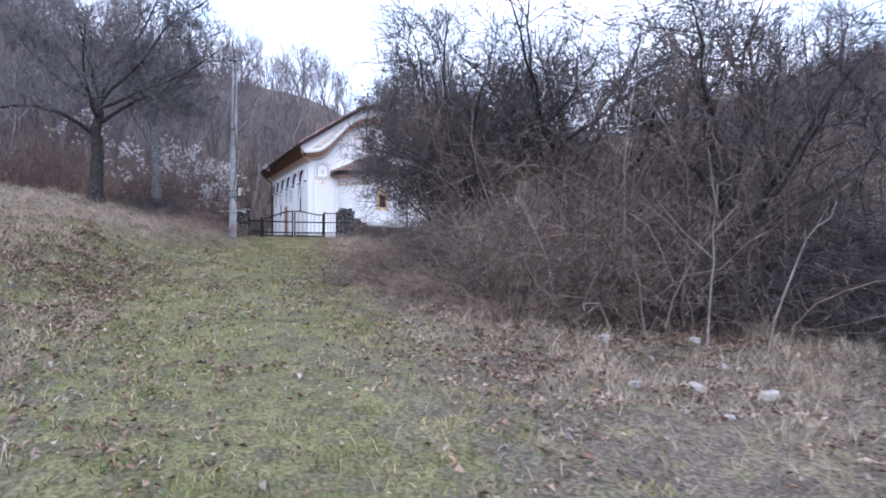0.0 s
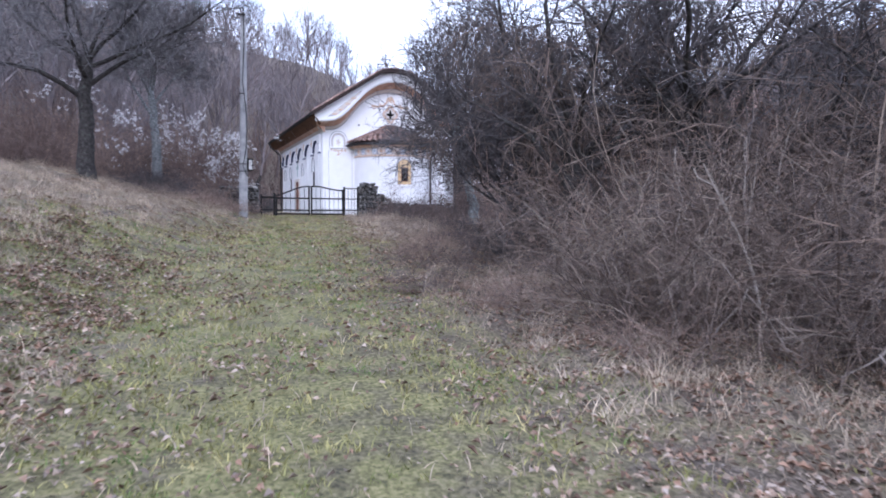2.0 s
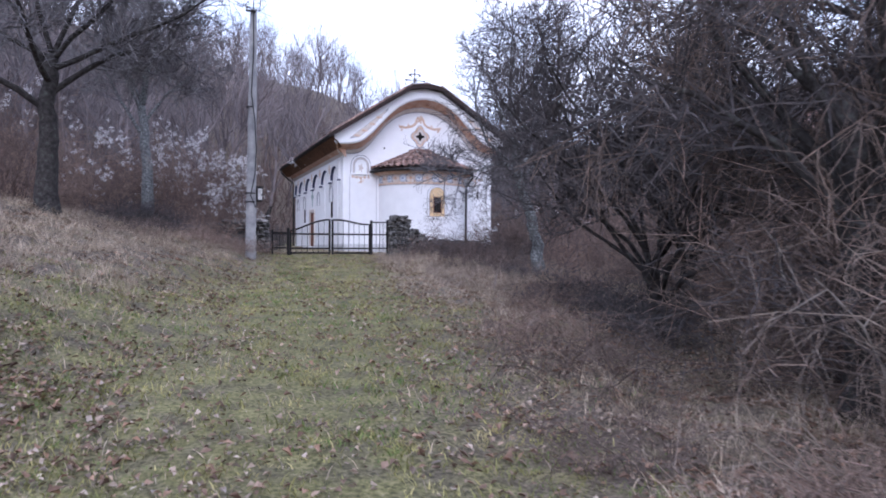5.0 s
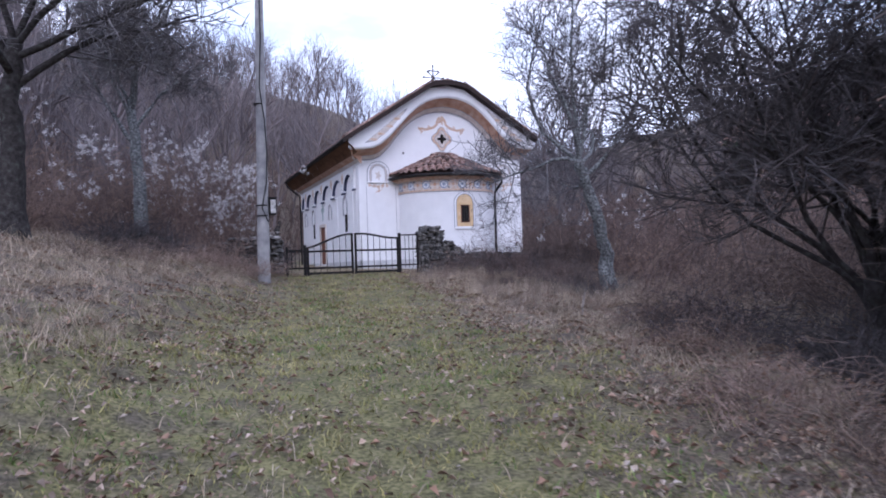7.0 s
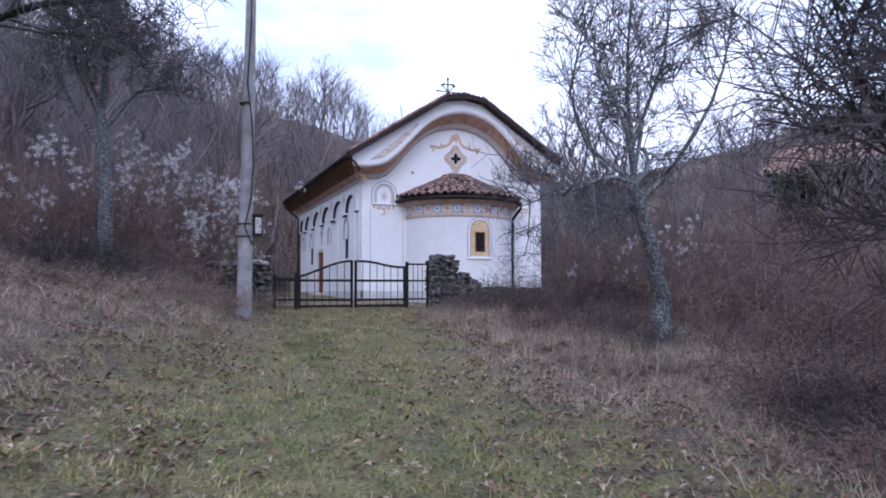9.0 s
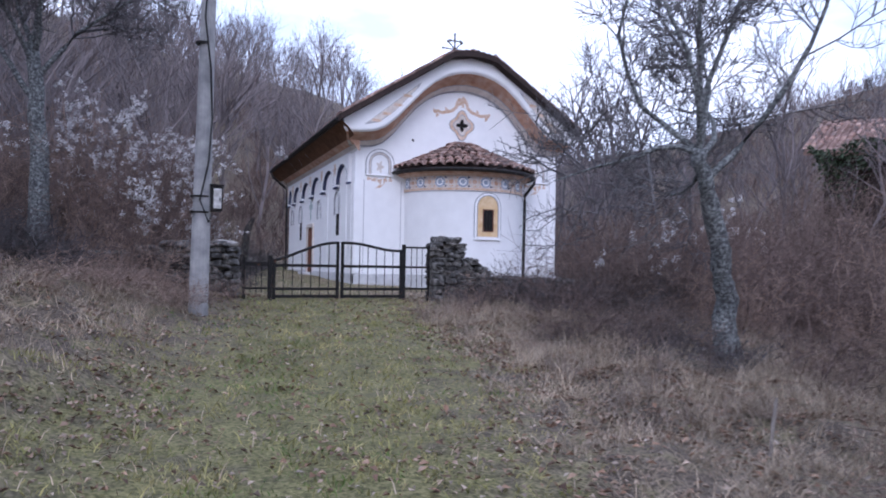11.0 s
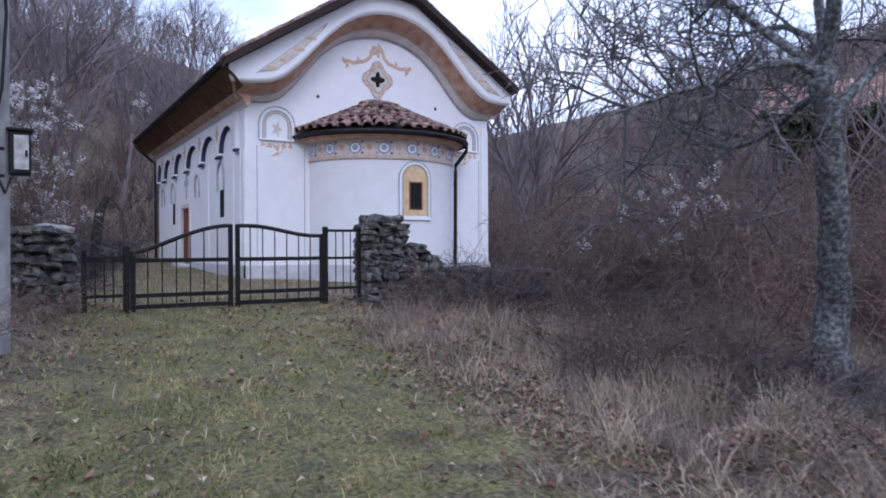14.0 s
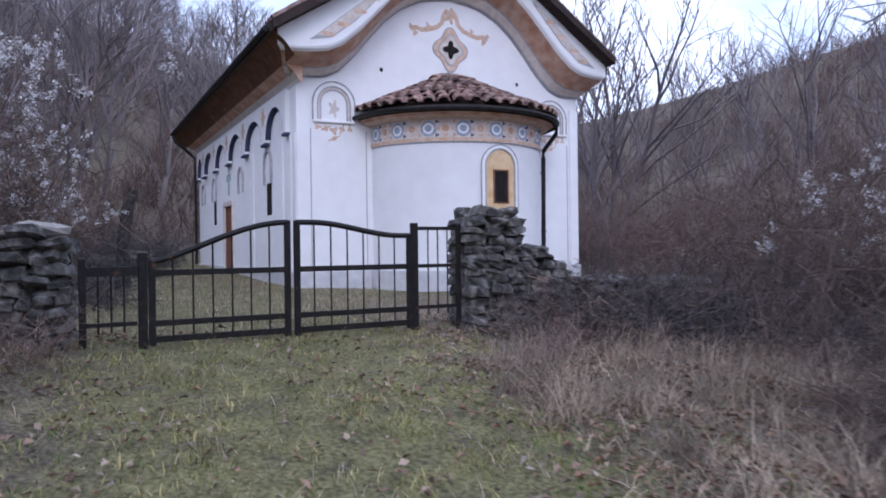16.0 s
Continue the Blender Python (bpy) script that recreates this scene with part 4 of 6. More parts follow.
# ---- gate ----
def build_gate():
    gy = -6.6
    gate = empty("gate", (-5.5, gy, gz(-5.5, gy)), "black iron double gate with arched top, shut", "gate")
    base = -0.86

    def member(name, bm):
        return under(part(name, bm, IRON), gate)

    for x, top, w in ((-7.42, 0.0, 0.03), (-6.92, 0.05, 0.04), (-4.13, 0.34, 0.036), (-3.57, 0.33, 0.025)):
        member("post", box_bm(x - w, x + w, gy - w, gy + w, base - 0.2, top + 0.02, 0.006))

    def top_of(x, left):
        f = (x + 6.86) / 1.33 if left else (x + 5.5) / 1.33
        return -0.02 + 0.38 * math.sin(f * math.pi / 2) ** 1.4 if left else 0.36 - 0.14 * soft_step(0.15, 0.9, f)

    for left, x0, x1 in ((True, -6.84, -5.56), (False, -5.46, -4.19)):
        leaf = under(part("gate_leaf", box_bm(x0, x1, gy - 0.02, gy + 0.02, base + 0.09, base + 0.15), IRON), gate)
        t0, t1 = float(top_of(x0, left)), float(top_of(x1, left))
        add = lambda name, bm: nested(part(name, bm, IRON), leaf)
        add("stile", box_bm(x0 - 0.03, x0 + 0.03, gy - 0.025, gy + 0.025, base + 0.06, t0 + 0.02, 0.004))
        add("stile", box_bm(x1 - 0.03, x1 + 0.03, gy - 0.025, gy + 0.025, base + 0.06, t1 + 0.02, 0.004))
        for z in (base + 0.27, base + 0.74):
            add("rail", box_bm(x0, x1, gy - 0.02, gy + 0.02, z - 0.028, z + 0.028, 0.003))
        curve = [(x, gy, float(top_of(x, left))) for x in np.linspace(x0, x1, 13)]
        add("top_rail", rod_bm(curve, 0.032, 6))
        for x in np.linspace(x0, x1, 8)[1:-1]:
            add("bar", rod_bm([(x, gy, base + 0.12), (x, gy, float(top_of(x, left)))], 0.009, 6))
    for x0, x1, top in ((-7.4, -6.97, -0.08), (-4.08, -3.59, 0.3)):
        side = under(part("side_panel", box_bm(x0, x1, gy - 0.018, gy + 0.018, base + 0.26, base + 0.3), IRON), gate)
        nested(part("rail", box_bm(x0, x1, gy - 0.018, gy + 0.018, base + 0.72, base + 0.76), IRON), side)
        nested(part("rail", box_bm(x0, x1, gy - 0.018, gy + 0.018, top - 0.02, top + 0.02), IRON), side)
        for x in np.linspace(x0, x1, 5)[1:-1]:
            nested(part("bar", rod_bm([(x, gy, base + 0.2), (x, gy, top)], 0.009, 6), IRON), side)


build_gate()


# ---- dry stone walls ----
def stone_mesh(rng, name):
    bm = bmesh.new()
    bmesh.ops.create_cube(bm, size=1)
    bmesh.ops.bevel(bm, geom=bm.edges[:], offset=0.24, segments=1, affect="EDGES")
    for v in bm.verts:
        v.co += Vector((rng.uniform(-0.11, 0.11), rng.uniform(-0.11, 0.11), rng.uniform(-0.11, 0.11)))
    bmesh.ops.recalc_face_normals(bm, faces=bm.faces[:])
    me = bpy.data.meshes.new(name)
    bm.to_mesh(me)
    bm.free()
    me.materials.append(STONE)
    return me


stone_rng = random.Random(11)
STONES = [stone_mesh(stone_rng, "stone") for _ in range(7)]


def stone_wall(name, label, p0, p1, thick, base_z, top_at, size=0.2):
    """Stones laid in rough courses from p0 to p1; top_at(f) is the height at a share of the length."""
    a, b = Vector((*p0, 0)), Vector((*p1, 0))
    length, way = (b - a).length, (b - a).normalized()
    turn = math.degrees(math.atan2(way.y, way.x))
    thing = empty(name, (p0[0], p0[1], base_z), label, "wall")
    core_rings = []
    for f in np.linspace(0.02, 0.98, 12):
        c = a + way * length * f
        n = Vector((-way.y, way.x, 0))
        t = thick * 0.36
        h = max(base_z + 0.1, top_at(f) - 0.14)
        core_rings.append([c - n * t + Vector((0, 0, base_z - 0.3)), c + n * t + Vector((0, 0, base_z - 0.3)), c + n * t * 0.8 + Vector((0, 0, h)), c - n * t * 0.8 + Vector((0, 0, h))])
    under(part("wall_core", loft_bm(core_rings, closed=True, caps=True), STONE), thing)
    z = base_z - 0.1
    while True:
        h = size * stone_rng.uniform(0.55, 0.85)
        u, any_laid = 0.0, False
        while u < length:
            w = size * stone_rng.uniform(0.6, 1.9)
            f = min(1, (u + w / 2) / length)
            if z + h * 0.5 < top_at(f):
                any_laid = True
                for side in (-1, 1):
                    c = a + way * (u + w / 2) + Vector((-way.y, way.x, 0)) * side * thick * 0.3
                    ob = new("stone", stone_rng.choice(STONES))
                    ob.parent = thing
                    ob.matrix_basis = Matrix.Translation(Vector((c.x, c.y, z + h / 2)) - thing.location) @ pose(
                        stone_rng.uniform(-0.03, 0.03), stone_rng.uniform(-0.04, 0.04), 0, stone_rng.uniform(-14, 14), stone_rng.uniform(-14, 14), turn + stone_rng.uniform(-22, 22)) @ Matrix.Diagonal((w * 1.02, thick * stone_rng.uniform(0.42, 0.62), h * stone_rng.uniform(0.95, 1.25), 1))
            u += w * 0.97
        z += h * 0.92
        if not any_laid or z > 3:
            break
    return thing


stone_wall("gate_pillar", "rough dark dry-stone pillar beside the iron gate", (-3.5, -6.45), (-2.9, -6.5), 0.6, -1.0, lambda f: 0.46 + 0.1 * f, 0.165)
stone_wall("stone_wall", "tumbled dry-stone wall sloping away from the gate pillar", (-2.88, -6.5), (-1.4, -7.0), 0.6, -1.05, lambda f: 0.12 - 0.6 * f + 0.07 * math.sin(9 * f), 0.14)
stone_wall("stone_wall", "low overgrown dry-stone wall in front of the church", (-1.4, -7.0), (5.5, -7.9), 0.55, -1.2, lambda f: -0.4 - 0.3 * f, 0.24)
stone_wall("stone_wall", "dry-stone wall of grey stones beside the gate", (-7.5, -6.4), (-10.2, -6.0), 0.6, -0.75, lambda f: 0.2 + 0.12 * math.sin(5 * f), 0.165)
stone_wall("stone_wall", "low dark terrace wall behind the churchyard", (-10.8, 3.2), (-5.6, 8.6), 0.6, -0.75, lambda f: 0.05 + 0.12 * math.sin(6 * f), 0.3)
cap = tagged(new("cap_stone", STONES[2].copy()), "pale flat stone lying on the dry-stone wall", "stone")
cap.data.materials[0] = PALE_STONE
cap.matrix_basis = pose(-7.75, -6.25, 0.3, 5, 3, 20) @ Matrix.Diagonal((0.42, 0.3, 0.13, 1))


# ---- pole ----
def build_pole():
    x, y = -8.37, -8.98
    z = gz(x, y)
    pole = empty("utility_pole", (x, y, z), "grey concrete utility pole with a meter box and cable", "utility pole")
    add = lambda name, bm, mat, lab="": under(part(name, bm, mat, label=lab), pole)
    add("shaft", rod_bm([(x + 0.012 * k, y, z - 0.4 + 1.25 * k) for k in range(7)], [0.155 - 0.01 * k for k in range(7)], 16), CONCRETE)
    box = add("meter_box", box_bm(x + 0.15, x + 0.33, y - 0.1, y + 0.14, 0.74, 1.14, 0.01), IRON, "dark metal meter box with a worn white door")
    nested(part("box_door", box_bm(x + 0.19, x + 0.31, y - 0.115, y - 0.102, 0.78, 1.1, 0.004), WHITE_PANEL), box)
    nested(part("box_latch", box_bm(x + 0.28, x + 0.3, y - 0.13, y - 0.117, 0.9, 0.96), IRON), box)
    nested(part("box_roof", box_bm(x + 0.13, x + 0.35, y - 0.13, y + 0.15, 1.14, 1.165, 0.004), IRON), box)
    for zz in (0.7, 0.95, 3.4):
        add("strap", rod_bm([(x, y, zz), (x, y, zz + 0.03)], 0.155 if zz < 2 else 0.135, 16), IRON)
    cable = [(x + 0.17, y - 0.1, 0.7), (x + 0.12, y - 0.17, 0.55), (x - 0.02, y - 0.185, 0.9), (x + 0.1, y - 0.17, 1.5), (x + 0.14, y - 0.12, 2.2), (x + 0.1, y - 0.15, 3.0), (x + 0.0, y - 0.15, 3.8), (x + 0.06, y - 0.14, 5.0), (x + 0.06, y - 0.12, 6.6)]
    add("cable", rod_bm(cable, 0.014, 6), RUBBER)
    add("crossbar", box_bm(x - 0.16, x + 0.12, y - 0.15, y - 0.1, 6.1, 6.15, 0.004), IRON)
    for dx in (-0.13,):
        add("insulator", rod_bm([(x + dx, y - 0.125, 6.16), (x + dx, y - 0.125, 6.2), (x + dx, y - 0.125, 6.24), (x + dx, y - 0.125, 6.3)], [0.02, 0.04, 0.03, 0.02], 8), WHITE_PANEL)


build_pole()


# ---- trees ----
def bare_tree(seed, base, trunk, radius, limbs, counts, lengths, radii, bark, twig, label, up=0.15, spread=0.62, bend=0.16, limb_bend=0.14, limb_lift=0.03, limb_radius=0.42, mantle=False):
    """A leafless tree: trunk points from its base, limbs as (share of the trunk, way, length), then ever finer twigs."""
    rng = np.random.default_rng(seed)
    z = gz(*base)
    tree = empty("bare_tree", (*base, z - 0.1), label, "tree")
    pts = np.array([(base[0], base[1], z - 0.3)] + [(base[0] + a, base[1] + b, z + c) for a, b, c in trunk])
    k = len(pts)
    smooth_f = np.linspace(0, k - 1, 3 * k)
    line = np.stack([np.interp(smooth_f, range(k), pts[:, i]) for i in range(3)], 1)
    line[1:-1] += rng.normal(0, 0.02, (len(line) - 2, 3))
    f = np.linspace(0, 1, len(line))
    rad = radius * (1.0 - 0.45 * f) + 0.45 * radius * np.exp(-f * 14)
    under(part("trunk", rod_bm([tuple(p) for p in line], list(rad), 12), bark, smooth=True), tree)
    start = np.array([[np.interp(s, f, line[:, i]) for i in range(3)] for s, _, _ in limbs])
    way = np.array([w for _, w, _ in limbs], float)
    size = np.array([ln for _, _, ln in limbs], float)
    main = polylines(rng, start, way, size, 7, limb_bend, limb_lift)
    r0 = np.array([radius * limb_radius * (1.1 - 0.5 * s) for s, _, _ in limbs])
    for i in range(len(main)):
        v, q = tubes(main[i:i + 1], r0[i:i + 1], r0[i:i + 1] * 0.22, 7)
        under(mesh_object("limb", v, q, bark, smooth=True), tree)
    v, q = crown_mesh(rng, main, counts, lengths, radii, bend, up, spread)
    under(mesh_object("crown", v, q, twig), tree)
    if mantle:
        v, q = crown_mesh(rng, main, (7, 6, 4), (1.2, 0.8, 0.5), ((0.0065, 0.0045), (0.0045, 0.003), (0.0032, 0.0025)), 0.32, -0.4, 0.6, -0.12)
        tagged(under(mesh_object("climber_mantle", v, q, TWIG_UMBER), tree), "brown leafless climbers hanging from the boughs")
    return tree


bare_tree(1, (-13.05, -12.2), [(0.02, 0, 0.9), (0.05, 0, 1.8), (0.0, 0.05, 2.6), (0.1, 0.1, 3.4)], 0.24,
          [(0.62, (-1, -0.3, 0.75), 4.6), (0.72, (1, 0.1, 0.8), 4.1), (0.85, (-0.5, 0.6, 1.0), 4.6), (0.95, (0.7, -0.6, 0.9), 4.9), (1.0, (-0.2, -0.2, 1.3), 4.9),
           (1.0, (0.35, 0.4, 1.2), 4.6), (0.8, (-0.3, -1, 0.6), 4.1), (0.9, (1, -0.5, 0.5), 4.4), (0.98, (-1, 0.5, 0.6), 4.4)],
          (13, 9, 8), (1.7, 0.9, 0.5), ((0.024, 0.01), (0.011, 0.006), (0.0075, 0.005)), BARK_DARK, TWIG_GREY, "old dark bare tree with a broad twiggy crown on the bank", up=0.2, limb_lift=0.05)
bare_tree(2, (-11.1, -5.3), [(-0.03, 0, 1.0), (-0.05, 0, 2.0), (-0.12, 0, 3.0), (-0.25, 0.1, 4.2)], 0.21,
          [(0.75, (-0.8, -0.2, 0.9), 3.0), (0.85, (0.7, 0.1, 0.9), 2.8), (0.95, (0.3, -0.7, 1.0), 3.0), (1.0, (-0.3, 0.3, 1.3), 3.2), (1.0, (0.5, 0.5, 1.2), 2.8), (0.9, (-0.5, -0.7, 0.8), 2.8), (0.97, (0.1, -0.2, 1.4), 3.4)],
          (11, 8, 7), (1.4, 0.75, 0.4), ((0.02, 0.009), (0.01, 0.006), (0.0075, 0.005)), BARK_PALE, TWIG_GREY, "bare tree with a straight pale grey trunk", limb_lift=0.05)
bare_tree(3, (-1.05, -12.6), [(-0.12, -0.1, 0.8), (-0.42, -0.3, 1.6), (-0.82, -0.48, 2.4), (-1.05, -0.58, 3.0)], 0.185,
          [(0.97, (-0.95, 0.3, 0.25), 2.1), (0.97, (-0.35, -0.3, 1.0), 3.4), (1.0, (0.2, -0.1, 1.3), 4.2), (0.95, (1, 0.2, 0.7), 4.2), (0.82, (0.9, -0.5, 0.55), 3.8),
           (1.0, (0.6, 0.6, 1.0), 4.0), (0.98, (-0.2, 0.8, 0.9), 3.8), (0.9, (1, 0.5, 0.3), 2.6), (1.0, (-0.4, 0.3, 1.2), 4.2)],
          (14, 9, 7), (1.3, 0.7, 0.35), ((0.016, 0.008), (0.008, 0.005), (0.005, 0.003)), BARK_PALE, TWIG_GREY, "leaning bare tree with lichen-covered bark", limb_lift=0.06, limb_bend=0.2, limb_radius=0.42)
# the thicket's trees, wrapped in climbers
for seed, base, high, r, hung in ((4, (-5.5, -25.7), 2.6, 0.2, True), (5, (-4.0, -27.0), 3.0, 0.22, False), (6, (-4.4, -21.7), 0.9, 0.15, False), (10, (0.8, -27), 3.4, 0.2, False), (11, (0.2, -31), 3.4, 0.2, False), (12, (1.6, -23.5), 3.2, 0.2, False),
                                  (7, (-2.9, -24.2), 2.4, 0.18, False), (8, (-2.6, -20.4), 1.6, 0.15, False), (9, (-3.4, -30.0), 2.9, 0.2, True)):
    rr = random.Random(seed)
    bush = seed == 6
    ring = [(rr.uniform(0.25 if bush else 0.45, 1.0), (math.cos(a) * rr.uniform(0.5, 1.0), math.sin(a) * rr.uniform(0.5, 1.0), rr.uniform(0.4, 1.6) + (0.15 if bush else 0.0)), rr.uniform(2.4, 3.9) * (1.25 if bush else 1.0)) for a in np.linspace(0, 6.28, 14 if bush else 12)[:-1]]
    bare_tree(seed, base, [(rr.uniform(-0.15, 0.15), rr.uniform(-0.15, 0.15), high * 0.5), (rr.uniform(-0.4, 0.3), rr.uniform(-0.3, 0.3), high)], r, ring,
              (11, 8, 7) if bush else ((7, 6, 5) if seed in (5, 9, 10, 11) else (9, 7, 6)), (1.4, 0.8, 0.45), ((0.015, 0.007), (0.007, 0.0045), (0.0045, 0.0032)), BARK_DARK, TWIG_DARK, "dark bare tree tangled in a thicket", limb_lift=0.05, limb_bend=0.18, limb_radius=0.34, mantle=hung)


# ---- shrubs ----
def shrub_mesh(seed, name, stems, high, wide, kids, mat, stem_r=0.009, arch=-0.1, bend=0.16):
    """Meshes of a shrub: its canes, and the tangle of twigs on them."""
    rng = np.random.default_rng(seed)
    a = rng.uniform(0, 2 * math.pi, stems)
    rad = wide * 0.45 * np.sqrt(rng.uniform(0, 1, stems))
    start = np.stack([rad * np.cos(a), rad * np.sin(a), np.full(stems, -0.1)], 1)
    way = np.stack([np.cos(a) * 0.35 * rad / wide * 2, np.sin(a) * 0.35 * rad / wide * 2, np.ones(stems)], 1) + rng.normal(0, 0.22, (stems, 3))
    size = high * rng.uniform(0.4, 1.15, stems)
    main = polylines(rng, start, way, size, 6, bend, arch)
    r = stem_r * rng.uniform(0.5, 1.5, stems)
    canes = tubes(main, r, r * 0.4)
    pieces, pts = [], main
    for c, ln, r in kids:
        s, w, f = offshoots(rng, pts, c, 0.65, f0=0.12, up=0.02)
        pts = polylines(rng, s, w, ln * rng.uniform(0.4, 1.5, len(s)), 3 if ln > 0.6 else (2 if ln > 0.39 else 1), 0.3, arch)
        pieces.append(tubes(pts, np.full(len(s), r), np.full(len(s), r * 0.5)))
    out = []
    for part_name, (v, q) in ((name, canes), ("twig_tangle", joined(pieces))):
        ob = mesh_object(part_name, v, q, mat)
        out.append(ob.data)
        bpy.data.objects.remove(ob)
    return out


TALL = [shrub_mesh(20 + k, "bramble_thicket", 80, 2.9, 2.0, ((10, 0.75, 0.0042), (3, 0.38, 0.0035)), (TWIG_BROWN, TWIG_UMBER, TWIG_BROWN, TWIG_UMBER)[k], 0.0065, -0.035, 0.17) for k in range(4)]
VINE = [shrub_mesh(70 + k, "climber", 24, 2.6, 1.8, ((6, 0.6, 0.0035), (3, 0.35, 0.003)), TWIG_PALE, 0.005, -0.1, 0.36) for k in range(3)]
MID = [shrub_mesh(30 + k, "shrub", 70, 2.1, 1.6, ((8, 0.55, 0.0045), (2, 0.3, 0.0036)), (TWIG_RED, TWIG_UMBER, TWIG_RED, TWIG_BROWN)[k], 0.007, -0.02) for k in range(4)]
LOW = [shrub_mesh(40 + k, "bramble", 70, 0.9, 1.4, ((9, 0.35, 0.0035),), (TWIG_BROWN, TWIG_UMBER, TWIG_BROWN)[k], 0.005, -0.2) for k in range(3)]
shrub_rng = random.Random(21)


def shrub(mesh_list, x, y, sx=1.0, sz=1.0, label="", name="shrub", group=""):
    canes, tangle = shrub_rng.choice(mesh_list)
    ob = new(name)
    ob.matrix_basis = pose(x, y, gz(x, y), shrub_rng.uniform(-5, 5), shrub_rng.uniform(-5, 5), shrub_rng.uniform(0, 360)) @ Matrix.Diagonal((sx, sx, sz, 1))
    single = name == "sapling"
    for part_name, mesh in (("stem" if single else "cane_tangle", canes), ("twig_tangle", tangle)):
        piece = new(part_name, mesh)
        piece.parent = ob
        if not (single and mesh is canes):
            tagged(piece, kind="stuff")
    return tagged(ob, label, "shrub", group)


for x, y, sx, sz in ((-6.3, -28.6, 0.8, 0.6), (-5.7, -30.0, 0.85, 0.85), (-4.2, -27.9, 1.0, 1.15), (-5.3, -26.4, 0.55, 1.0), (-4.6, -29.0, 1.2, 1.25), (-3.4, -28.0, 1.2, 1.3),
                     (-4.6, -25.0, 1.0, 1.1), (-3.6, -25.8, 1.2, 1.3), (-2.2, -27.0, 1.2, 1.3), (-1.6, -24.4, 1.2, 1.3), (0.0, -29.0, 1.3, 1.4), (0.2, -26, 1.3, 1.4),
                     (-1.2, -22.8, 1.1, 1.1), (-1.0, -20.4, 1.0, 0.8), (-0.6, -18.4, 1.1, 1.0), (0.6, -22, 1.2, 1.2)):
    shrub(TALL, x, y, sx, sz * 0.78, "tall tangled brown thicket of leafless climbers and brambles", "bramble_thicket", "thicket beside the path")
# dark stem colour puts the shade of the thicket's hollows into this undergrowth
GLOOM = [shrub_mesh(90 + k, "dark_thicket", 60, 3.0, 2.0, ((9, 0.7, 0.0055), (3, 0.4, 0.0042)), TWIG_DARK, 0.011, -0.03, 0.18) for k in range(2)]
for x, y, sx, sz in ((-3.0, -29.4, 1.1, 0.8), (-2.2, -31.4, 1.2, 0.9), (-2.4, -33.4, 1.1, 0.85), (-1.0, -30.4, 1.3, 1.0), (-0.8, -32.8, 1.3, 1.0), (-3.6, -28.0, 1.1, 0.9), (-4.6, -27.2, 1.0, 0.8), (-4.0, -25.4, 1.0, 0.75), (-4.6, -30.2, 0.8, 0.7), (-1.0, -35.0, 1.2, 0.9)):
    shrub(GLOOM, x, y, sx, sz, "leafless undergrowth coloured dark for the shade deep in the thicket", "dark_thicket", "thicket beside the path")
LIANA = [shrub_mesh(95 + k, "liana", 13, 3.5, 1.5, ((4, 1.0, 0.006), (4, 0.5, 0.0035)), (TWIG_BROWN, TWIG_UMBER, TWIG_PALE)[k], 0.011, -0.045, 0.24) for k in range(3)]
for x, y, sx, sz in ((-6.4, -28.9, 0.9, 0.85), (-6.0, -27.8, 0.9, 0.9), (-5.9, -29.9, 0.9, 0.95), (-5.2, -30.6, 0.9, 0.95), (-5.6, -26.7, 0.8, 0.9), (-4.8, -28.2, 1.0, 1.0), (-4.2, -31.6, 0.8, 0.8), (-5.2, -25.2, 0.8, 0.85)):
    shrub(LIANA, x, y, sx, sz, "thick pale climbing stems twisting up through the thicket", "liana", "climbers on the thicket")
DARK = [shrub_mesh(50 + k, "brushwood", 90, 1.0, 1.5, ((7, 0.4, 0.005),), TWIG_DARK, 0.008, -0.22) for k in range(2)]
for x, y, sx, sz in ((-6.5, -28.4, 0.9, 0.8), (-6.2, -29.6, 0.9, 0.9), (-5.9, -27.2, 0.9, 1.0), (-5.2, -29.6, 1.0, 1.1), (-3.6, -20.6, 0.9, 0.8)):
    shrub(VINE, x, y, sx, sz, "pale bare canes arching out of the thicket", "climber", "climbers on the thicket")
for x, y, sx, sz in ((-4.7, -21.6, 0.9, 0.8), (-4.0, -21.3, 0.9, 0.9), (-5.0, -22.2, 0.8, 0.7), (-4.5, -19.7, 0.9, 0.7), (-3.9, -18.8, 0.9, 0.7)):
    shrub(DARK, x, y, sx, sz, "dark tangle of dead brush round a tree foot", "brushwood", "heaps of brushwood")
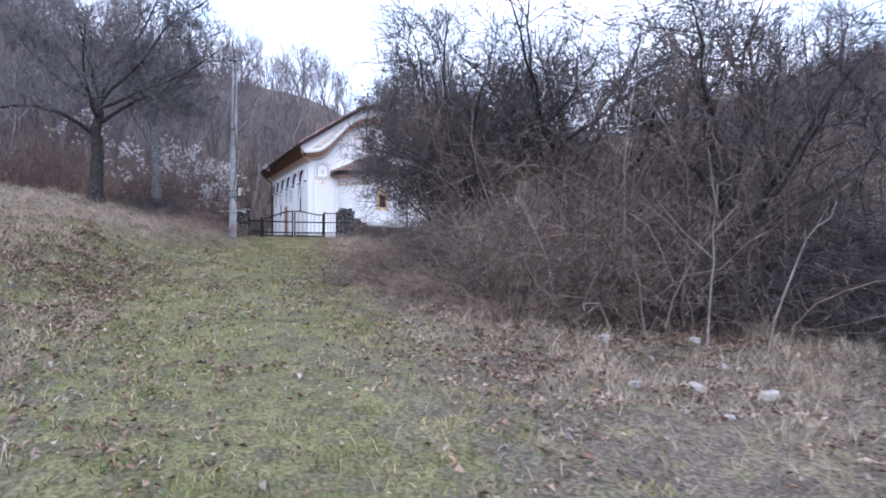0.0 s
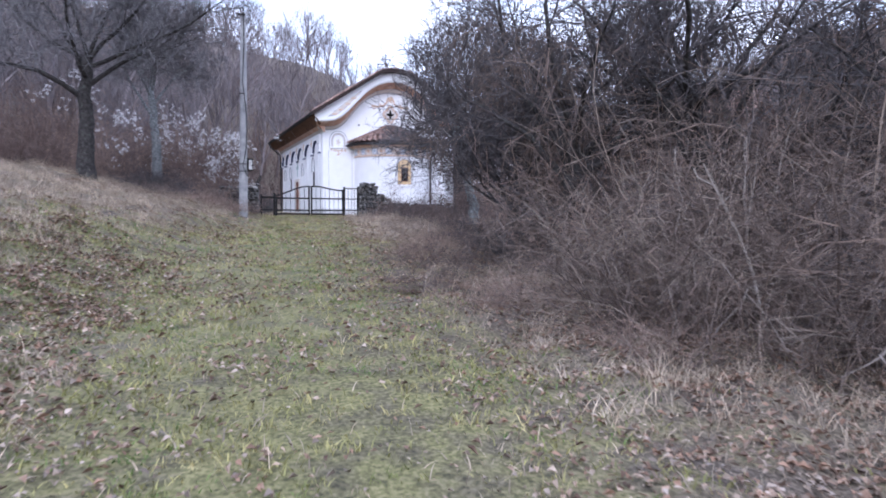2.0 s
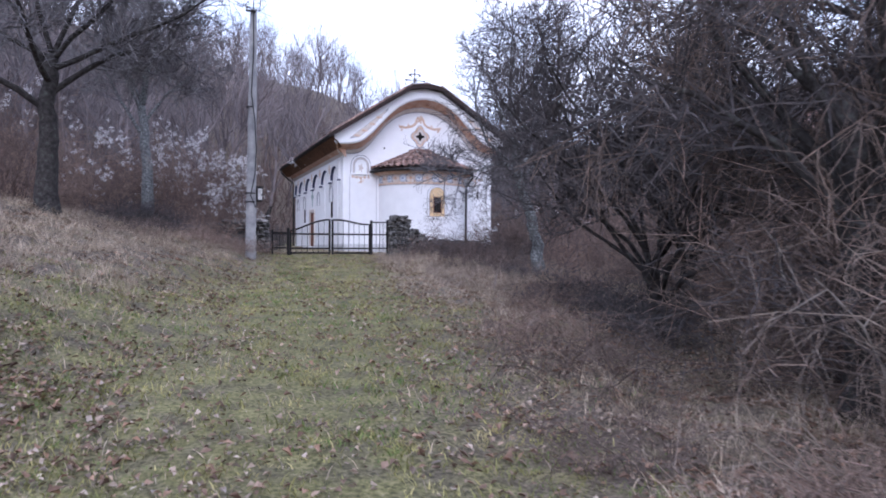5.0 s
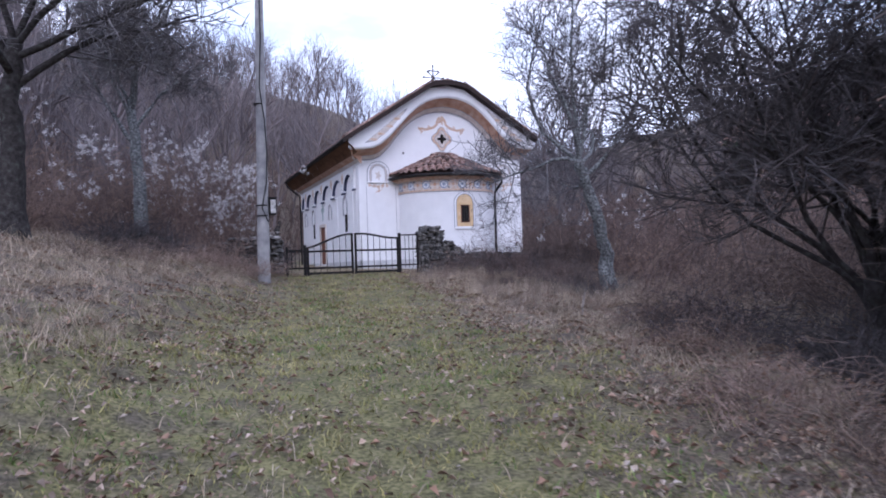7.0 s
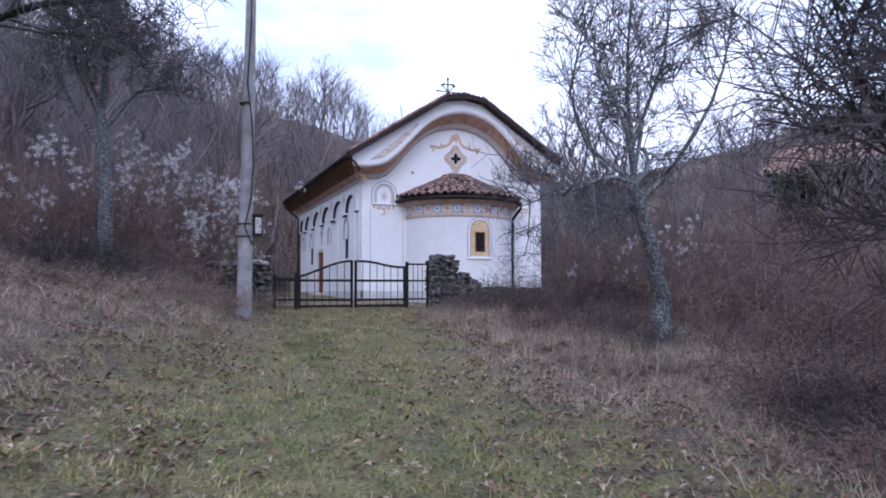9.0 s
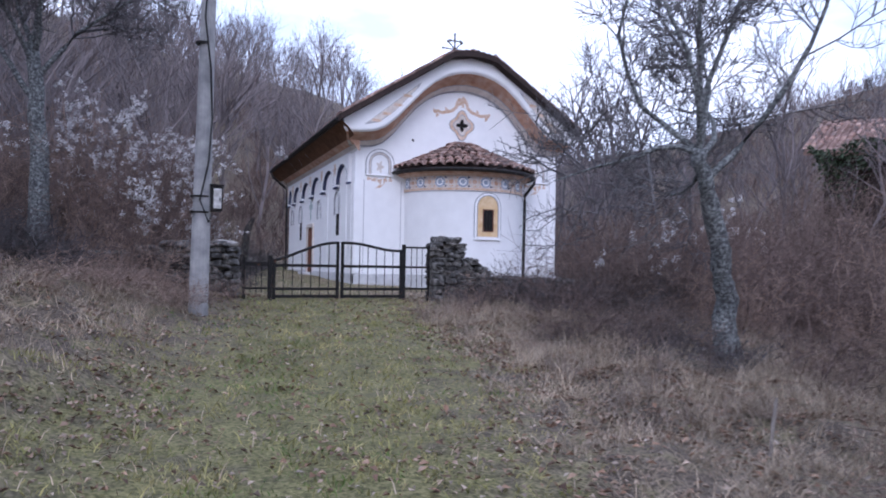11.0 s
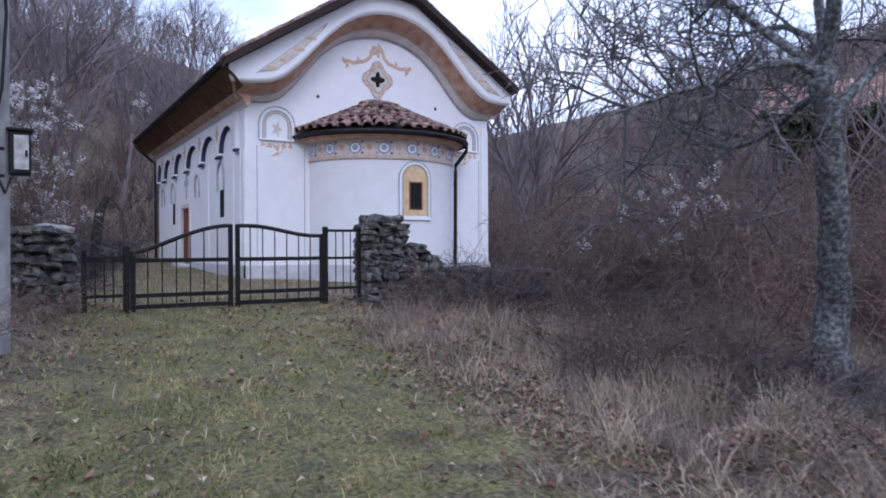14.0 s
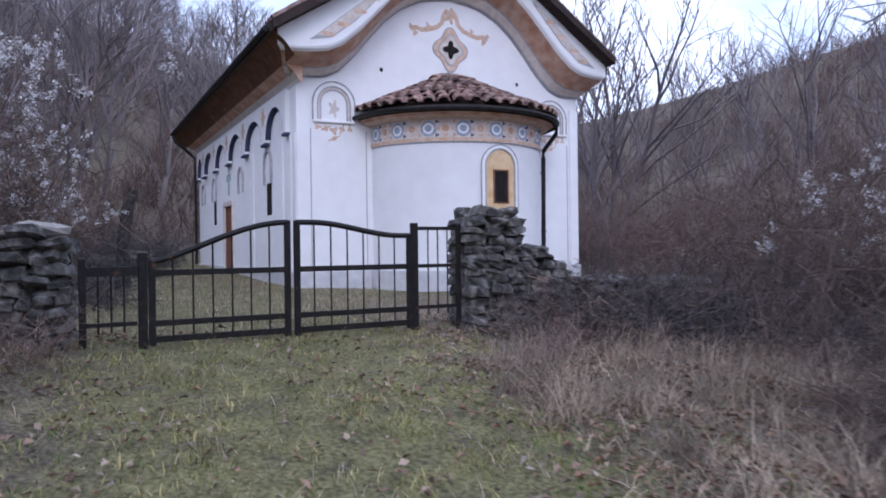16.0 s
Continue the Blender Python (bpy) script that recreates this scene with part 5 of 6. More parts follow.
for x, y, sx, sz in ((0.5, -8.0, 1.2, 1.1), (2.0, -8.2, 1.2, 1.2), (3.6, -7.6, 1.2, 1.2), (5.2, -8.0, 1.2, 1.3), (4.6, -5.0, 1.2, 1.3), (5.8, -3.0, 1.2, 1.4), (6.6, -6.0, 1.3, 1.4), (5.6, -0.8, 1.2, 1.3), (7.6, -3.6, 1.3, 1.4),
                     (1.4, -10.2, 1.1, 0.9), (3.2, -10.4, 1.2, 1.0), (5.0, -10.6, 1.2, 1.2), (7.0, -9.2, 1.3, 1.3), (2.4, -13, 1.2, 1.0), (4.6, -13, 1.2, 1.2), (0.8, -15.2, 1.1, 0.9), (2.8, -16, 1.2, 1.1), (6.4, -12.4, 1.3, 1.4),
                     (8.4, -11, 1.3, 1.4), (9.0, -6.4, 1.4, 1.9), (10.2, -7.6, 1.4, 2.0), (10.4, -4.8, 1.4, 2.0), (11.4, -9.2, 1.4, 2.0), (6.2, 2.4, 1.3, 1.4), (8.2, 0.6, 1.4, 1.5), (9.6, -2.4, 1.4, 1.5), (7.2, 5, 1.3, 1.5)):
    shrub(MID, x, y, sx, sz, "leafless reddish-brown shrub beside the church wall", "shrub", "shrubs beside the church")
for x, y, sx, sz in ((-9.6, -5.2, 1.1, 1.5), (-9.2, -4.2, 1.1, 1.6), (-10.4, -4.0, 1.1, 1.8), (-8.4, -3.4, 1.0, 1.5), (-11.6, -3.4, 1.2, 1.5), (-9.4, -7.0, 0.8, 0.7), (-13.0, -4.2, 1.2, 1.4), (-14.2, -7, 1.2, 1.4),
                     (-10, -2, 1.2, 1.4), (-8.6, 0.4, 1.1, 1.1), (-11.6, -0.6, 1.3, 1.5), (-13.6, -3, 1.3, 1.6), (-14.6, -10.6, 1.2, 1.3), (-15.4, -6.4, 1.3, 1.5), (-10.4, 3.4, 1.3, 1.5), (-8.4, 6.4, 1.2, 1.4), (-12.8, 3.4, 1.4, 1.6), (-10.6, 8, 1.4, 1.6), (-7.6, 11, 1.3, 1.5), (-15.6, 0.6, 1.4, 1.7)):
    shrub(MID, x, y, sx, sz, "leafless brown shrub hung with white seed heads", "shrub", "shrubs behind the pole")
for x, y, sx, sz in ((-2.0, -11.6, 1.0, 0.8), (-1.3, -11.9, 0.9, 0.7), (-2.6, -7.3, 1.0, 0.7), (-1.6, -7.6, 1.1, 0.8), (-0.6, -8.2, 1.1, 0.9), (-0.4, -10.2, 1.1, 0.8), (-2.2, -9.0, 1.0, 0.6), (-0.2, -13.6, 1.1, 0.9), (-1.0, -15, 1.1, 0.9),
                     (-6.9, -24.0, 1.0, 0.8), (-7.3, -27.2, 0.8, 0.7), (-7.2, -29.4, 0.8, 0.6), (-6.6, -22.4, 0.9, 0.6), (-4.2, -18.6, 1.0, 0.9), (-3.2, -18.0, 1.1, 1.0), (-10.8, -11.0, 1.1, 0.7), (-10.2, -8.9, 0.9, 0.6), (-11.8, -12.8, 1.0, 0.6), (-7.9, -25.8, 0.7, 0.5), (-5.4, -20.4, 0.8, 0.6)):
    shrub(LOW, x, y, sx, sz, "low dry brambles and dead stems", "bramble", "brambles along the path")


for x, y, sx, sz in ((-11.2, -8.9, 0.9, 0.95), (-10.7, -8.5, 0.8, 0.8), (-11.7, -9.3, 0.9, 0.8), (-11.0, -9.2, 0.9, 0.9), (-11.4, -8.6, 0.9, 0.9), (-10.9, -8.7, 0.7, 0.9), (-1.7, -11.5, 1.0, 0.5), (-2.4, -10.9, 0.8, 0.4), (-2.2, -12.2, 0.9, 0.5), (-1.6, -12.9, 0.9, 0.55), (-2.9, -11.6, 0.8, 0.4), (-1.2, -11.0, 0.9, 0.5), (-2.6, -13.1, 0.8, 0.45), (-0.6, -9.3, 1.0, 0.7), (0.2, -8.9, 1.0, 0.7), (-1.4, -8.4, 0.9, 0.6), (-7.6, 1.4, 1.1, 0.8), (-6.3, 4.6, 1.0, 0.7), (-8.4, -1.2, 1.1, 0.9), (-7.4, -2.6, 0.9, 0.7), (-6.8, 8, 1.1, 0.9), (-5.6, 13, 1.1, 0.9)):
    shrub(DARK, x, y, sx, sz, "dark heap of dead brush lying on the ground", "brushwood", "heaps of brushwood")
for x, y, sz in ((-10.4, 4.4, 1.3), (-9.4, 5.2, 1.2), (-8.4, 6.4, 1.4), (-7.4, 7.6, 1.3), (-6.6, 8.8, 1.5), (-5.6, 9.8, 1.4), (-5.0, 12.4, 1.6), (-8.8, 7.8, 1.6), (-6.8, 10.6, 1.7)):
    shrub(DARK, x, y, 1.2, sz, "dark dead brush on the terrace behind the yard", "brushwood", "heaps of brushwood")
for x, y in ((-2.75, -7.15), (-2.1, -7.4), (-1.5, -7.6)):
    shrub(LOW, x, y, 0.7, 1.1, "dry brambles growing against the stone pillar", "bramble", "brambles on the wall")
for k in range(11):
    shrub(DARK, -2.5 + 0.75 * k, -7.5 - 0.1 * k + shrub_rng.uniform(-0.3, 0.3), shrub_rng.uniform(0.9, 1.2), shrub_rng.uniform(0.75, 1.05), "dark dead brush heaped against the low stone wall", "brushwood", "heaps of brushwood")
for k in range(16):
    x = -2.2 + 0.55 * k
    shrub(LOW if k % 3 else DARK, x, -6.9 - 0.13 * k + shrub_rng.uniform(-0.9, 0.3), shrub_rng.uniform(0.7, 1.0), shrub_rng.uniform(0.9, 1.5), "dry brambles growing over the low stone wall", "bramble", "brambles on the wall")
for k in range(10):
    x, y = shrub_rng.uniform(-4.2, -1.0), shrub_rng.uniform(-13.5, -7.6)
    shrub(LOW, x, y, shrub_rng.uniform(0.35, 0.65), shrub_rng.uniform(0.3, 0.6), "low dry brambles and dead stems", "bramble", "brambles along the path")
for x, y in ((-9.0, -7.7), (-9.6, -8.6), (-10.6, -8.2), (-8.9, -9.6), (-9.8, -9.9), (-11.0, -9.0), (-8.0, -7.4)):
    shrub(LOW, x, y, shrub_rng.uniform(0.6, 0.9), shrub_rng.uniform(0.5, 0.8), "low dry brambles and dead stems", "bramble", "brambles along the path")
for k in range(13):
    x, y = shrub_rng.uniform(-1.4, 4.5), shrub_rng.uniform(-16.5, -8.4)
    shrub(LOW, x, y, shrub_rng.uniform(0.6, 1.0), shrub_rng.uniform(0.5, 1.0), "low dry brambles and dead stems", "bramble", "brambles along the path")


SAPLING = [shrub_mesh(110 + k, "sapling", 1, 2.0, 0.05, ((15, 0.55, 0.0045), (4, 0.28, 0.003)), TWIG_RED, 0.011, 0.03, 0.1) for k in range(6)]
for cx, cy, many, high in ((-3.5, -11.8, 5, 0.9), (-3.1, -12.0, 3, 0.75), (-2.6, -12.7, 3, 0.8), (-1.6, -9.4, 4, 1.3), (-0.4, -9.0, 4, 1.5), (0.8, -9.6, 4, 1.6), (2.2, -9.2, 4, 1.6), (-2.3, -10.2, 2, 0.9), (0.2, -11.4, 4, 1.3), (1.6, -11.8, 4, 1.5), (-0.2, -13.2, 3, 1.1), (3.4, -12, 4, 1.6), (-2.0, -15.2, 2, 0.8), (-3.4, -14.6, 2, 0.55)):
    for _ in range(many):
        shrub(SAPLING, cx + shrub_rng.gauss(0, 0.18), cy + shrub_rng.gauss(0, 0.18), shrub_rng.uniform(0.7, 1.1), high * shrub_rng.uniform(0.7, 1.15), "slender reddish bare sapling rising from the verge", "sapling", "saplings on the verge")


# ---- far woods ----
def far_tree_arrays(seed):
    """A slender upright forest tree."""
    rng = np.random.default_rng(seed)
    trunk = polylines(rng, np.zeros((1, 3)), np.array([[0, 0, 1.0]]), np.array([6.5]), 6, 0.07)
    pieces = [tubes(trunk, np.array([0.13]), np.array([0.05]))]
    s, w, f = offshoots(rng, trunk, 11, 0.55, f0=0.3, up=0.45)
    a = polylines(rng, s, w, 4.0 * (1.25 - 0.6 * f), 4, 0.14, 0.05)
    pieces.append(tubes(a, np.full(len(s), 0.05), np.full(len(s), 0.016)))
    s, w, f = offshoots(rng, a, 6, 0.55, f0=0.2, up=0.35)
    b = polylines(rng, s, w, rng.uniform(0.8, 1.9, len(s)), 2, 0.14, 0.06)
    pieces.append(tubes(b, np.full(len(s), 0.016), np.full(len(s), 0.008)))
    s, w, f = offshoots(rng, b, 3, 0.45, f0=0.2, up=0.3)
    c = polylines(rng, s, w, rng.uniform(0.4, 0.9, len(s)), 1, 0.1)
    pieces.append(tubes(c, np.full(len(s), 0.009), np.full(len(s), 0.006)))
    return joined(pieces)


def scatter(arrays, places, rng, lean=0.05):
    out = []
    for x, y, z, s in places:
        v, q = arrays[rng.integers(len(arrays))]
        a = rng.uniform(0, 6.28)
        c, n = math.cos(a), math.sin(a)
        r = np.stack([v[:, 0] * c - v[:, 1] * n + v[:, 2] * rng.normal(0, lean), v[:, 0] * n + v[:, 1] * c, v[:, 2]], 1) * s
        out.append((r + np.array([x, y, z - 0.2]), q))
    return joined(out)


wood_rng = np.random.default_rng(3)
spots = []
while len(spots) < 450:
    x, y = wood_rng.uniform(-40, 70), 4 + 105 * wood_rng.uniform() ** 1.5
    s = -0.5 * (x + 8) + 0.87 * (y - 9)
    s2 = 0.97 * (x - 15) - 0.25 * y
    on_left = s > 2 and x < 0.32 * y + 30
    on_right = s2 > 6 and wood_rng.uniform() < 0.12
    if (on_left or on_right) and not (-6 < x < 7 and y < 16) and wood_rng.uniform() < 1.15 - y / 150:
        spots.append((x, y, gz(x, y), wood_rng.uniform(0.7, 1.35)))
for x, y, s in ((8.6, 4.6, 1.1), (10, 6, 1.2), (11.5, 8, 1.25), (9.2, 5.6, 1.0), (13, 10, 1.2), (10.8, -5.4, 0.7), (11.6, -7.6, 0.7), (9.6, -9.4, 0.6), (18, 4, 1.2), (20, -2, 1.2), (22, 3, 1.1), (-9, 7, 0.8), (-12, 1.5, 0.8), (-15, -2, 1.1), (-14, 6, 1.1), (-17, -8, 1.1), (-18, 2, 1.1), (-7.5, 14, 1.1), (-10.5, 12, 1.0)):
    spots.append((x, y, gz(x, y), s))
v, q = scatter([far_tree_arrays(60 + k) for k in range(4)], spots, wood_rng)
tagged(mesh_object("woodland", v, q, TWIG_FAR), "grey-brown leafless woods covering the hillside", "woods", kind="stuff")


def clump_arrays(seed, n=20, high=1.6):
    rng = np.random.default_rng(seed)
    s = np.stack([rng.normal(0, 0.5, n), rng.normal(0, 0.5, n), np.zeros(n)], 1)
    w = np.stack([rng.normal(0, 0.35, n), rng.normal(0, 0.35, n), np.ones(n)], 1)
    a = polylines(rng, s, w, high * rng.uniform(0.5, 1.2, n), 2, 0.15)
    s, w, f = offshoots(rng, a, 2, 0.5)
    b = polylines(rng, s, w, rng.uniform(0.3, 0.8, len(s)), 1, 0.2)
    return joined([tubes(a, np.full(n, 0.018), np.full(n, 0.01)), tubes(b, np.full(len(s), 0.012), np.full(len(s), 0.008))])


spots = []
while len(spots) < 1250:
    x, y = wood_rng.uniform(-60, 75), wood_rng.uniform(-14, 100)
    s = -0.5 * (x + 8) + 0.87 * (y - 9)
    s2 = 0.97 * (x - 15) - 0.25 * y
    if (s > -2 or s2 > -3 or x < -13) and (s2 > 0 or wood_rng.uniform() < 0.75) and not (-6.5 < x < 6 and y < 15) and not (x > -17 and y < -3 and x < 8) and wood_rng.uniform() < 1.2 - y / 110:
        spots.append((x, y, gz(x, y), wood_rng.uniform(0.7, 1.6)))
while len(spots) < 1750:
    x, y = wood_rng.uniform(-38, 62), wood_rng.uniform(-12, 66)
    s = -0.5 * (x + 8) + 0.87 * (y - 9)
    s2 = 0.97 * (x - 17) - 0.25 * y
    if (3 < s < 55 and x < 16) or 0 < s2 < 45:
        spots.append((x, y, gz(x, y), wood_rng.uniform(0.8, 1.8)))
v, q = scatter([clump_arrays(80 + k) for k in range(5)], spots, wood_rng, 0.1)
tagged(mesh_object("undergrowth", v, q, TWIG_RED), "leafless brown undergrowth on the slopes", "undergrowth", kind="stuff")


# ---- outbuilding ----
def build_shed():
    cx, cy = 15.7, -4.8
    z = gz(cx, cy)
    shed = empty("outbuilding", (cx, cy, z), "old outbuilding with a sagging red tiled roof", "outbuilding")
    turn = pose(cx, cy, 0, 0, 0, -65)
    place = lambda bm: bmesh.ops.transform(bm, matrix=turn, verts=bm.verts[:])
    for x0, x1, y0, y1 in ((-3, 3, -2, -1.7), (-3, 3, 1.7, 2), (-3, -2.7, -1.7, 1.7), (2.7, 3, -1.7, 1.7)):
        bm = box_bm(x0, x1, y0, y1, z - 0.8, 4.3)
        place(bm)
        under(part("wall", bm, DARK_WOOD), shed)
    bm = loft_bm([[(x, y, zz + 0.12 * math.sin(x)) for y, zz in ((-2.6, 4.05), (-1.2, 4.75), (0, 5.5), (1.2, 4.75), (2.6, 4.05), (2.6, 3.95), (0, 5.4), (-2.6, 3.95))] for x in np.linspace(-3.5, 3.5, 9)], closed=True, caps=True)
    place(bm)
    roof = under(part("roof", bm, TILE_OLD), shed)
    vs, qs, k = [], [], 0
    for x in np.arange(-3.5, 3.5, 0.2):
        for row in range(9):
            for side in (-1, 1):
                for f in (row / 9, (row + 1.1) / 9):
                    y, h = side * 2.65 * (1 - f), 4.05 + 1.47 * f + 0.12 * math.sin(x) + 0.03 * (f == row / 9)
                    vs += [tuple(turn @ Vector((x + 0.085 * c, y, h + 0.02 + 0.07 * s))) for c, s in ((1, 0), (0.6, 0.8), (-0.6, 0.8), (-1, 0))]
                qs += [(k + j, k + j + 1, k + j + 5, k + j + 4) for j in range(3)]
                k += 8
    tagged(nested(mesh_object("tile_field", vs, qs, TILE_OLD), roof), kind="stuff")
    rng = np.random.default_rng(9)
    n = 3000
    px, pz = rng.uniform(-3.2, 3.6, n), np.abs(rng.normal(0, 1, n))
    p = np.array([tuple(turn @ Vector((a, -2.75 - 0.35 * rng.uniform() * math.exp(-c * 0.3) + 0.25 * rng.normal(), 4.2 - c * (0.5 + 0.4 * math.sin(2.3 * a)) + 0.2 * math.sin(3 * a)))) for a, c in zip(px, pz)])
    u, w = rng.normal(0, 1, (n, 3)), rng.normal(0, 1, (n, 3))
    u *= (0.07 / np.linalg.norm(u, axis=1))[:, None]
    w *= (0.06 / np.linalg.norm(w, axis=1))[:, None]
    v = np.stack([p - u, p + w, p + u, p - w], 1).reshape(-1, 3)
    ivy = under(mesh_object("ivy", v, np.arange(len(v)).reshape(-1, 4), IVY), shed)
    tagged(ivy, "dark ivy hanging from the eaves", kind="stuff")


build_shed()


# ---- grass, leaves and seed heads ----
litter_rng = np.random.default_rng(77)


def blades(rng, x, y, high, wide, lean):
    n = len(x)
    z = ground_z(x, y) - 0.01
    a = rng.uniform(0, 2 * math.pi, n)
    side = np.stack([np.cos(a), np.sin(a), np.zeros(n)], 1) * (wide / 2)[:, None]
    b = rng.uniform(0, 2 * math.pi, n)
    tip = np.stack([np.cos(b) * lean * high, np.sin(b) * lean * high, high * np.sqrt(np.clip(1 - lean ** 2, 0.05, 1))], 1)
    p = np.stack([x, y, z], 1)
    mid = p + tip * np.array([0.4, 0.4, 0.62])
    v = np.stack([p - side, p + side, mid + side * 0.8, mid - side * 0.8, p + tip + side * 0.15, p + tip - side * 0.15], 1)
    i = np.arange(n)[:, None] * 6
    q = np.concatenate([i + np.array([[0, 1, 2, 3]]), i + np.array([[3, 2, 4, 5]])])
    return v.reshape(-1, 3), q


def spread(rng, n, y0, y1, d0, d1, power=1.0):
    y = y0 + (y1 - y0) * rng.uniform(0, 1, n) ** power
    return path_x(y) + rng.uniform(d0, d1, n), y


def patchy(x, y, size=0.7):
    return 0.5 + 0.5 * np.sin(x / size + 1.7 * np.sin(y / size * 0.7)) * np.sin(y / size * 0.8 + 1.3 * np.sin(x / size * 0.9 + 1))


def turf(n, per, loose, mat, name, label, thresh, high, wide):
    """Clumped short blades on the path; thresh(x, y) is the chance that a clump grows."""
    cx, cy = spread(litter_rng, n, -38, -5.8, -5.4, 3.2)
    keep = litter_rng.uniform(0, 1, n) < thresh(cx, cy)
    cx, cy = cx[keep], cy[keep]
    x = np.repeat(cx, per) + litter_rng.normal(0, loose, len(cx) * per)
    y = np.repeat(cy, per) + litter_rng.normal(0, loose, len(cx) * per)
    size = np.repeat(litter_rng.uniform(0.5, 1.4, len(cx)), per)
    v, q = blades(litter_rng, x, y, size * litter_rng.uniform(*high, len(x)), litter_rng.uniform(*wide, len(x)), litter_rng.uniform(0.45, 0.985, len(x)))
    tagged(mesh_object(name, v, q, mat), label, "grass", kind="stuff")


def on_path(x, y):
    return np.clip(1.05 - soft_step(0.8, 3.0, x - path_x(y)) - soft_step(0, 2.2, path_x(y) - x - np.interp(y, [-30, -26, -21, -17], [1.2, 3.2, 3.4, 1.0])), 0, 1)


turf(24000, 13, 0.06, BLADE, "grass", "short worn olive-green grass on the path", lambda x, y: on_path(x, y) * (0.1 + 0.9 * patchy(x, y, 0.45) * patchy(x + 9, y + 4, 1.3) ** 0.5), (0.03, 0.085), (0.006, 0.014))
turf(12000, 12, 0.06, MOSSY, "fresh_grass", "patches of fresh green grass among the dead leaves", lambda x, y: (0.25 + 0.75 * on_path(x, y)) * np.maximum(soft_step(0.45, 0.85, patchy(x + 21, y - 7, 0.8)), 0.75 * soft_step(18, 22, -y) * soft_step(0.6, 2.0, path_x(y) - x)) * (0.2 + 0.8 * patchy(x, y + 11, 0.25)), (0.025, 0.07), (0.006, 0.013))

x, y = spread(litter_rng, 100000, -38, -5.0, -8, 8)
d = np.abs(x - path_x(y))
keep = litter_rng.uniform(0, 1, len(x)) < (0.35 + 0.65 * soft_step(1.2, 3.0, d)) * (0.15 + 0.85 * patchy(x + 3, y + 1, 0.4))
x, y = x[keep], y[keep]
v, q = blades(litter_rng, x, y, litter_rng.uniform(0.05, 0.16, len(x)), litter_rng.uniform(0.004, 0.01, len(x)), litter_rng.uniform(0.4, 0.985, len(x)))
tagged(mesh_object("dry_grass", v, q, STRAW), "short bleached dry grass beside the path", "grass", kind="stuff")

# longer tussocks on the banks
cx, cy = spread(litter_rng, 2800, -38, -5.5, -8.0, 8.5)
d = cx - path_x(cy)
keep = (np.abs(d) > 2.2 + 0.8 * litter_rng.uniform(0, 1, len(cx))) & (patchy(cx, cy, 0.9) > 0.25)
cx, cy = cx[keep], cy[keep]
k = litter_rng.integers(25, 60, len(cx))
x = np.repeat(cx, k) + litter_rng.normal(0, 0.09, k.sum())
y = np.repeat(cy, k) + litter_rng.normal(0, 0.09, k.sum())
v, q = blades(litter_rng, x, y, litter_rng.uniform(0.08, 0.32, len(x)), litter_rng.uniform(0.004, 0.008, len(x)), litter_rng.uniform(0.35, 0.98, len(x)))
tagged(mesh_object("tussocks", v, q, STRAW), "long dry straw tussocks on the bank and verge", "grass", kind="stuff")

# pale bent tussocks: the bank behind the meadow, the litter beside the path's start, the verge
def tussock_field(n, x0, x1, y0, y1, allowed, high, name, label):
    cx, cy = litter_rng.uniform(x0, x1, n), litter_rng.uniform(y0, y1, n)
    keep = allowed(cx, cy) & (patchy(cx + 4, cy, 0.6) > 0.2)
    cx, cy = cx[keep], cy[keep]
    k = litter_rng.integers(18, 42, len(cx))
    x = np.repeat(cx, k) + litter_rng.normal(0, 0.1, k.sum())
    y = np.repeat(cy, k) + litter_rng.normal(0, 0.1, k.sum())
    size = np.repeat(litter_rng.uniform(0.5, 1.3, len(cx)), k)
    v, q = blades(litter_rng, x, y, size * litter_rng.uniform(*high, len(x)), litter_rng.uniform(0.005, 0.01, len(x)), litter_rng.uniform(0.62, 0.99, len(x)))
    tagged(mesh_object(name, v, q, STRAW), label, "grass", kind="stuff")


tussock_field(1500, -19, -8.6, -27, -7.5, lambda x, y: x < -8.5 - 0.4 * np.clip(-9 - y, 0, 12), (0.12, 0.36), "bank_straw", "pale straw bent over on the bank under the trees")
tussock_field(520, -15.5, -11.4, -37, -28.5, lambda x, y: x - path_x(y) < -1.3, (0.08, 0.22), "grey_tussocks", "greyish dry tussocks beside the start of the path")
tussock_field(620, -6.4, 0.5, -17, -8.0, lambda x, y: x - path_x(y) > 1.7, (0.07, 0.25), "verge_straw", "pale matted straw on the verge")
tussock_field(500, -9.0, -5.0, -31, -17, lambda x, y: x - path_x(y) > 2.0, (0.08, 0.24), "thicket_straw", "pale matted straw at the foot of the thicket")

# tall dead stalks in the verge by the church wall
cx, cy = litter_rng.uniform(-4.2, 1.5, 85), litter_rng.uniform(-14, -7.6, 85)
k = litter_rng.integers(20, 50, len(cx))
x = np.repeat(cx, k) + litter_rng.normal(0, 0.12, k.sum())
y = np.repeat(cy, k) + litter_rng.normal(0, 0.12, k.sum())
v, q = blades(litter_rng, x, y, litter_rng.uniform(0.15, 0.5, len(x)), litter_rng.uniform(0.004, 0.007, len(x)), litter_rng.uniform(0.1, 0.9, len(x)))
tagged(mesh_object("dead_stalks", v, q, STRAW), "tall dead grass stalks in the verge", "grass", kind="stuff")

# yard grass behind the gate
x, y = litter_rng.uniform(-9, -2, 16000), litter_rng.uniform(-6.2, 9, 16000)
keep = (x < -3.7) | (y < -0.3)
x, y = x[keep], y[keep]
